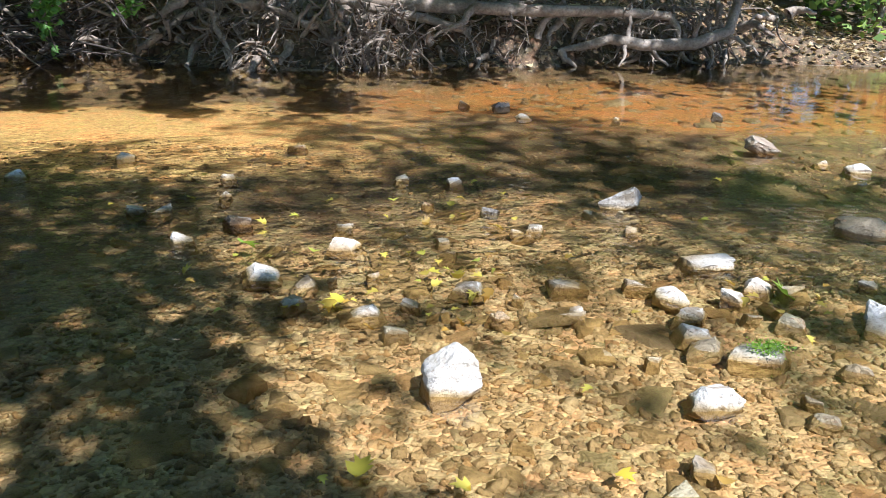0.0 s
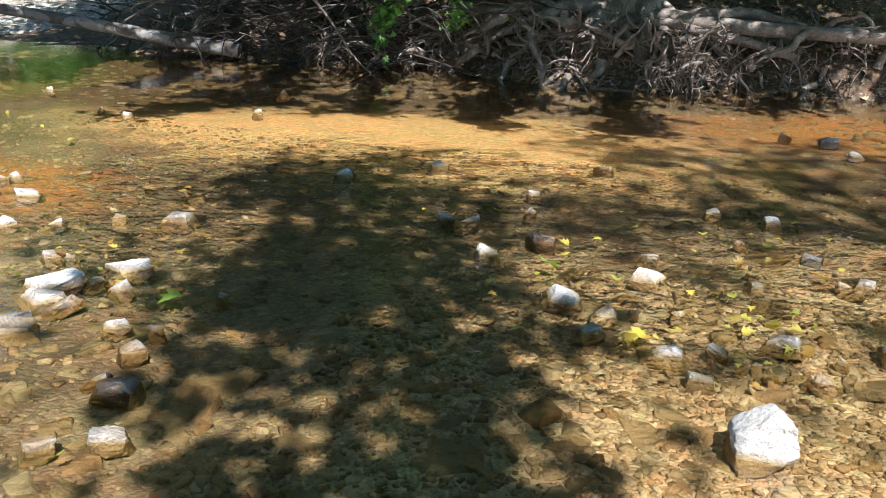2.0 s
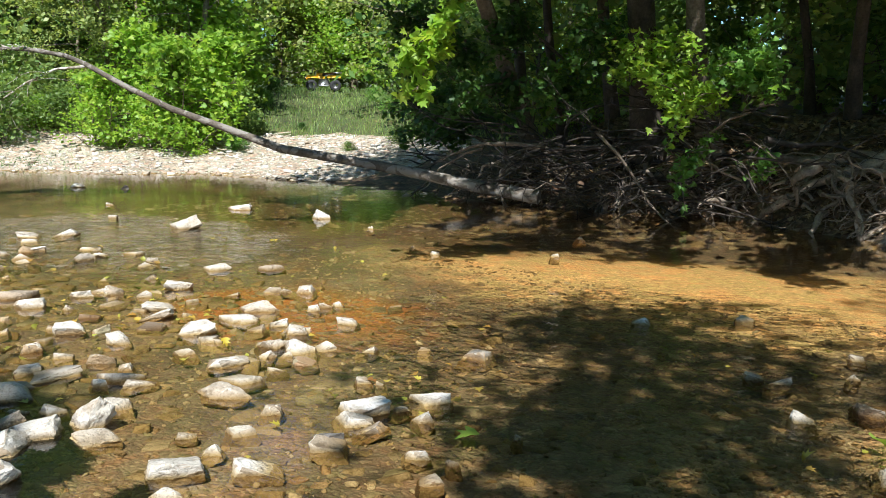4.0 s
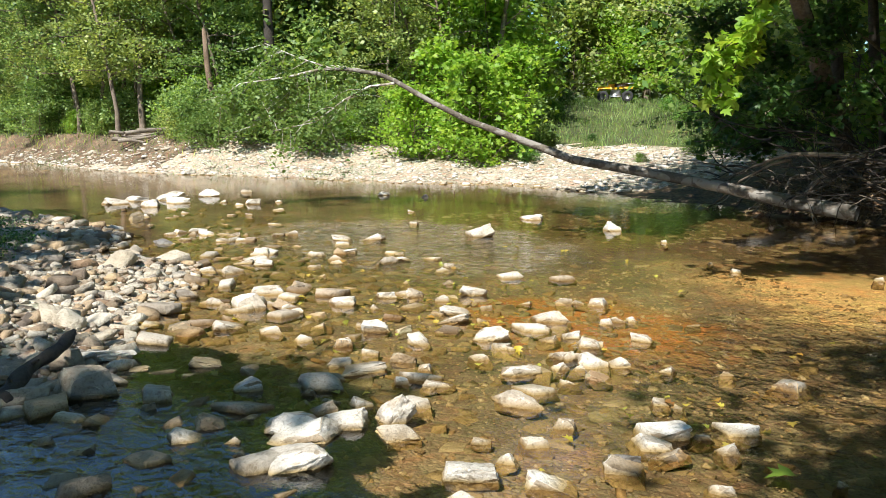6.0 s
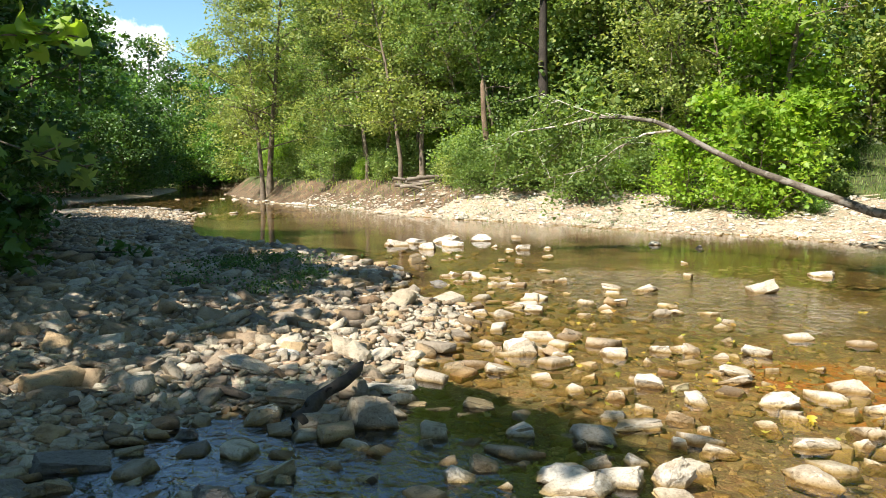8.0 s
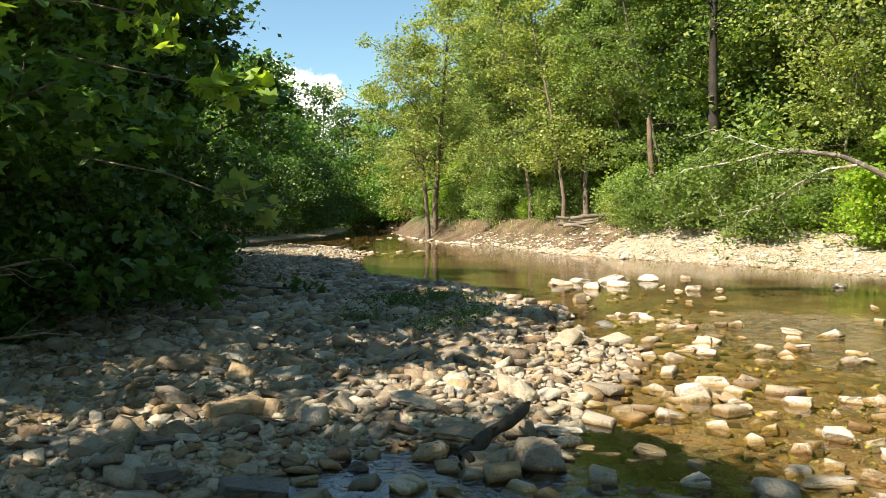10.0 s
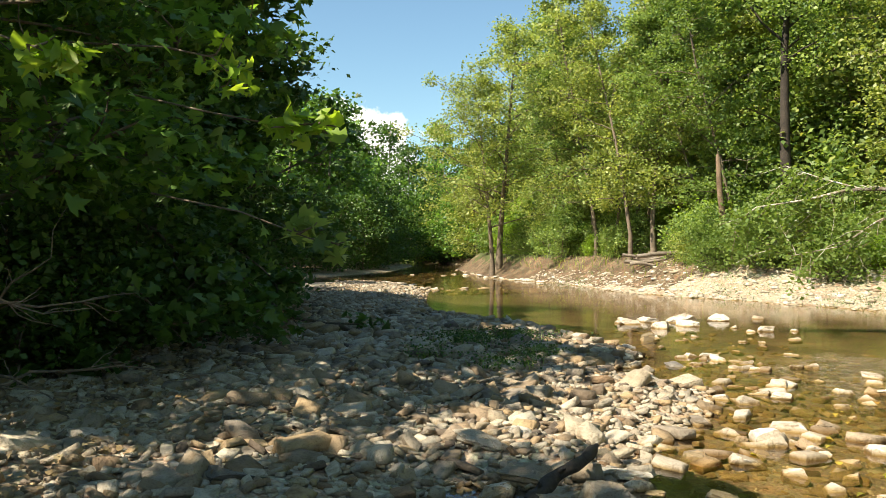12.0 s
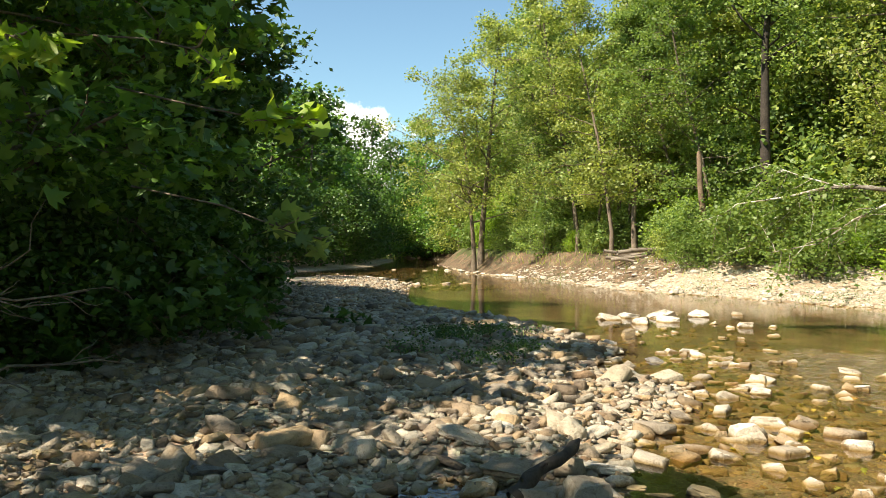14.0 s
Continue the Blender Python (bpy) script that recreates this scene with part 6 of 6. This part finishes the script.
# tips of the boughs over the bar, sunlight painted with lighter leaf tones
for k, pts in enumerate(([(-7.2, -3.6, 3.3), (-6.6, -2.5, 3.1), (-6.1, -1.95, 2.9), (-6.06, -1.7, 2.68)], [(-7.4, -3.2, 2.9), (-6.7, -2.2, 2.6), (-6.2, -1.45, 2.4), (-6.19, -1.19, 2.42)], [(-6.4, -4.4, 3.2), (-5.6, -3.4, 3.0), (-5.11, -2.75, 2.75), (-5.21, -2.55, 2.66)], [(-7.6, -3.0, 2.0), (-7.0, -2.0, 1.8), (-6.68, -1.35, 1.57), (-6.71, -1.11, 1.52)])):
    leafy_branch("sycamore_branch", pts, 0.010, LEAF_BRIGHT if k < 3 else LEAF, (45, 45, 50, 30)[k], 0.16, 0.22, "sycamore bough tip over the gravel bar, sunlight put into its leaf colour", bark=BARK, seed=40 + k, kids=6, whole=False, hang=0.3, r1=0.004)

# boughs that hang low over the back of the bar, shade painted into their leaves
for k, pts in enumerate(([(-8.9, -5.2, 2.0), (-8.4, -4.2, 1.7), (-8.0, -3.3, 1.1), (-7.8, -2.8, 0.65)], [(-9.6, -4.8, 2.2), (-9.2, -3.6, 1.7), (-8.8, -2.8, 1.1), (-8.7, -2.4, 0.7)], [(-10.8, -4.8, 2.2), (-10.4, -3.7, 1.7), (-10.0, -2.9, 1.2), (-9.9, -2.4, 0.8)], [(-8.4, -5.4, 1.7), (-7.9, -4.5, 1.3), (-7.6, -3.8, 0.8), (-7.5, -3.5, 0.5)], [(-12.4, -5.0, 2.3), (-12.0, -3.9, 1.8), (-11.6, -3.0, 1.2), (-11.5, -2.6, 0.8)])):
    leafy_branch("sycamore_branch", pts, 0.022, LEAF_DARK, 330, 0.15, 0.42, "sycamore bough hanging low over the gravel bar, shade put into its leaf colour", bark=BARK, seed=140 + k, droop=0.06, kids=11, hang=0.4, r1=0.005)


# ---------- the quad bike parked in the clearing ----------
def box(m, c, s, taper=1.0, shear=0.0):
    """A box with chamfered long edges: centre, size; taper narrows the top."""
    x, y, z = s[0] / 2, s[1] / 2, s[2] / 2
    b = min(x, y, z) * 0.35
    prof = [(-x + b, -z), (x - b, -z), (x, -z + b), (x * taper, z - b), (x * taper - b, z), (-x * taper + b, z), (-x * taper, z - b), (-x, -z + b)]
    v = np.array([(px + shear * (pz + z), q, pz) for q in (-y, y) for px, pz in prof]) + np.array(c)
    f = [[k, (k + 1) % 8, 8 + (k + 1) % 8, 8 + k] for k in range(8)] + [[0, 1, 2, 3], [0, 3, 4, 7], [4, 5, 6, 7], [8, 11, 10, 9], [8, 15, 12, 11], [12, 15, 14, 13]]
    m.add(v, f)


YELLOW, BLACK, RUBBER, STEEL = plain("yellow_plastic", (0.75, 0.42, 0.02), 0.35), plain("black_vinyl", (0.02, 0.02, 0.022), 0.5), plain("tyre_rubber", (0.025, 0.025, 0.026), 0.85), plain("cast_alloy", (0.6, 0.6, 0.6), 0.35, 0.9)
qx, qy = -27.0, 24.8
quad = thing("quad_bike", (qx, qy, bz(qx, qy)), "yellow quad bike parked in the grassy clearing", "quad bike")
quad.rotation_euler[2] = math.atan2(0.73, 0.68)
quad.scale = (0.82,) * 3
for name, c, s, mat, tp, sh in (("front_fender", (-0.55, 0, 0.72), (0.62, 0.95, 0.12), YELLOW, 0.8, 0.15), ("rear_fender", (0.52, 0, 0.74), (0.72, 0.98, 0.14), YELLOW, 0.85, -0.1), ("tank", (-0.18, 0, 0.78), (0.5, 0.34, 0.26), YELLOW, 0.7, 0.0), ("seat", (0.3, 0, 0.86), (0.75, 0.34, 0.16), BLACK, 0.9, 0.0), ("engine", (0, 0, 0.45), (0.6, 0.4, 0.36), STEEL, 0.8, 0.0), ("footrest", (0.0, -0.42, 0.34), (0.6, 0.2, 0.05), STEEL, 1.0, 0.0), ("nose", (-0.78, 0, 0.7), (0.3, 0.4, 0.2), YELLOW, 0.6, 0.2), ("rear_rack", (0.7, 0, 0.95), (0.45, 0.7, 0.04), STEEL, 1.0, 0.0), ("headlight", (-0.92, -0.12, 0.72), (0.06, 0.14, 0.1), STEEL, 0.9, 0.0)):
    m = Mesh()
    box(m, c, s, tp, sh)
    m.obj(name, mat, quad)
bars = Mesh()
bars.tube(np.array([(-0.3, -0.42, 1.08), (-0.36, -0.2, 1.04), (-0.4, 0, 1.0), (-0.36, 0.2, 1.04), (-0.3, 0.42, 1.08)]), [0.016] * 5, 6)
bars.tube(np.array([(-0.45, 0, 0.75), (-0.4, 0, 1.0)]), [0.02, 0.02], 6)
bars.obj("handlebar", BLACK, quad)
for wx in (-0.62, 0.6):
    for wy in (-0.45, 0.45):
        tyre, rim = Mesh(), Mesh()
        a = np.linspace(0, 2 * np.pi, 25)
        prof = [(0.15, -0.11), (0.25, -0.13), (0.285, -0.09), (0.29, 0), (0.285, 0.09), (0.25, 0.13), (0.15, 0.11)]
        v = np.array([(wx + r_ * math.cos(t_), wy + w_, 0.29 + r_ * math.sin(t_)) for t_ in a[:-1] for r_, w_ in prof])
        n = len(prof)
        tyre.add(v, [[i * n + j, i * n + j + 1, ((i + 1) % 24) * n + j + 1, ((i + 1) % 24) * n + j] for i in range(24) for j in range(n - 1)])
        ty = tyre.obj("tyre", RUBBER, quad)
        rim.tube(np.array([(wx, wy - 0.09, 0.29), (wx, wy + 0.09, 0.29)]), [0.155, 0.155], 6)
        rim.tube(np.array([(wx, wy - 0.12, 0.29), (wx, wy + 0.12, 0.29)]), [0.05, 0.05], 6)
        rim.obj("rim", STEEL, ty)

# ---------- grass, weeds and leaves on the ground ----------
def blades(name, xy, tall, material, label, seed, wide=0.012, cat="grass"):
    g = np.random.default_rng(seed)
    n = len(xy)
    z = height(xy[:, 0], xy[:, 1])
    p = np.stack([xy[:, 0], xy[:, 1], z - 0.01], -1)
    h = tall * g.uniform(0.5, 1.3, n)
    a = g.uniform(0, 6.28, n)
    side = np.stack([np.cos(a), np.sin(a), a * 0], -1) * wide
    lean = np.stack([g.normal(0, 0.3, n), g.normal(0, 0.3, n), np.ones(n)], -1)
    mid, tip = p + lean * h[:, None] * 0.6, p + lean * np.array([1.5, 1.5, 0.95]) * h[:, None]
    v = np.stack([p - side, p + side, mid + side * 0.7, tip, mid - side * 0.7], 1).reshape(-1, 3)
    f = np.array([[0, 1, 2], [0, 2, 4], [4, 2, 3]])[None] + (np.arange(n) * 5)[:, None, None]
    return tagged(mesh_obj(name, v, f.reshape(-1, 3), material), label, cat, kind="stuff")


def in_clearing(x, y):
    return (~inside(x, y, WATER_EDGE)) & (seg_dist(x, y, FAR_BANK) > 6.2 + 0.8 * bumps(x, y, 1.0, 3.0)) & (y > 0)


blades("clearing_grass", pick_where(52000, -42, -10.5, 4, 28, in_clearing), 0.2, LEAF, "long sunlit grass of the clearing behind the beach", 3, 0.008)
tufts = np.vstack([np.array(c) + RNG.normal(0, s, (n, 2)) for c, s, n in (((-11.5, -0.2), 0.28, 500), ((-10.4, 0.75), 0.16, 260), ((-12.3, 0.5), 0.3, 420), ((-9.0, 0.45), 0.14, 120), ((-9.4, -0.6), 0.16, 110), ((-8.6, 0.1), 0.10, 70), ((-21, 9.3), 0.7, 260), ((-24.5, 7.6), 0.8, 260), ((-33, 4.2), 1.2, 300))])
bank_tufts = np.stack([RNG.uniform(-46, -26, 2600), RNG.uniform(-1, 10, 2600)], -1)
bank_tufts = bank_tufts[(~inside(bank_tufts[:, 0], bank_tufts[:, 1], WATER_EDGE)) & (seg_dist(bank_tufts[:, 0], bank_tufts[:, 1], FAR_BANK) > 1.0)]
blades("bank_grass", bank_tufts, 0.3, LEAF_YELLOW, "thin grass growing on the cut bank", 9, 0.014)
g4 = np.random.default_rng(4)
tuft_z = height(tufts[:, 0], tufts[:, 1]) + 0.03
clump = np.vstack([np.column_stack([tufts + g4.normal(0, 0.04, tufts.shape), tuft_z + g4.uniform(0.0, 0.16, len(tufts))]) for _ in range(2)])
tagged(mesh_obj("bar_weeds", *leaf_quads(clump, 0.038, g4), LEAF_DARK), "low green leafy weeds growing between the stones", "weeds", kind="stuff")
blades("weed_stems", tufts[::4], 0.16, LEAF, "thin green stems among the weeds of the bar", 4, 0.005, "weeds")


def scatter_leaves(name, xy, lift, size, material, label, seed):
    g = np.random.default_rng(seed)
    n = len(xy)
    z = np.maximum(height(xy[:, 0], xy[:, 1]), 0.0) if lift is not None else np.zeros(n)
    p = np.stack([xy[:, 0], xy[:, 1], z + (lift or 0.0)], -1)
    v, f = leaf_lobed(p, size, g, up=3.0, hang=0.0)
    return tagged(mesh_obj(name, v, f, material), label, "leaves", kind="stuff")


def on_cut_bank(x, y):
    return (~inside(x, y, WATER_EDGE)) & (y > 8) & (x > -9)


scatter_leaves("bank_litter", pick_where(9000, -9, 8, 10.8, 17, on_cut_bank), 0.03, 0.1, DRYLITTER, "dry brown leaves littering the cut bank", 5)
scatter_leaves("bar_litter", pick_where(2600, -12, -4, -6.5, -2.2, on_bar), 0.06, 0.05, DRYLITTER, "dry leaves lying between the stones under the trees", 6)
xy = np.vstack([pick_where(70, -9, 3, 1.4, 6.5, in_water)] + [np.array(c) + RNG.normal(0, s, (n, 2)) for c, s, n in (((0.4, 3.75), 0.22, 16), ((0.0, 3.5), 0.1, 8), ((0.7, 3.6), 0.3, 14), ((2.0, 3.7), 0.25, 10), ((-5.2, 3.0), 0.8, 34), ((-2.9, 3.2), 0.25, 16), ((-6.5, 3.4), 0.8, 26), ((-0.6, 4.3), 0.3, 8), ((0.6, 4.9), 0.25, 7))])
scatter_leaves("creek_leaves", xy, 0.006, 0.058, LITTER, "yellow and red fallen leaves floating among the stones", 7)


def single_leaf(x, y, size, seed, tone=LITTER, label="large yellow fallen leaf lying in the shallows"):
    g = np.random.default_rng(seed)
    v, f = leaf_lobed(np.array([(0.0, 0.0, 0.0)]), size, g, up=4.0, hang=0.0)
    return tagged(mesh_obj("fallen_leaf", v, f, tone, at=(x, y, max(0.0, bz(x, y)) + 0.012)), label, "leaf", "single fallen leaves")


YELLOWLEAF, GREENLEAF = leaf_material("yellow_leaf", [(0.36, 0.30, 0.03), (0.42, 0.36, 0.05)], 0.3), leaf_material("green_leaf", [(0.2, 0.3, 0.04), (0.28, 0.36, 0.06)], 0.3)
single_leaf(0.25, 2.25, 0.085, 1, YELLOWLEAF)
single_leaf(0.14, 2.17, 0.05, 2, YELLOWLEAF)
single_leaf(1.05, 2.22, 0.075, 3, YELLOWLEAF)
single_leaf(2.09, 3.75, 0.13, 4, GREENLEAF, "large green leaf stuck to the rocks")
single_leaf(-2.05, 3.05, 0.15, 5, GREENLEAF, "large green leaf floating beside the rocks")
single_leaf(-0.55, 4.25, 0.12, 6, GREENLEAF, "large green leaf floating in the creek")
single_leaf(0.6, 4.88, 0.10, 7, YELLOWLEAF)
single_leaf(0.0, 3.5, 0.11, 8, YELLOWLEAF)
single_leaf(-4.95, 0.42, 0.10, 9, YELLOWLEAF, "yellow leaf caught beside the driftwood")
# moss on the rock in the shallows
moss = Mesh()
moss.add(*leaf_quads(np.array((1.78, 3.06, 0.05)) + np.random.default_rng(3).normal(0, 1, (420, 3)) * np.array((0.04, 0.03, 0.006)), 0.012, np.random.default_rng(4)))
tagged(moss.obj("moss", LEAF_BRIGHT), "bright green moss growing on a pale rock", "moss", kind="stuff")
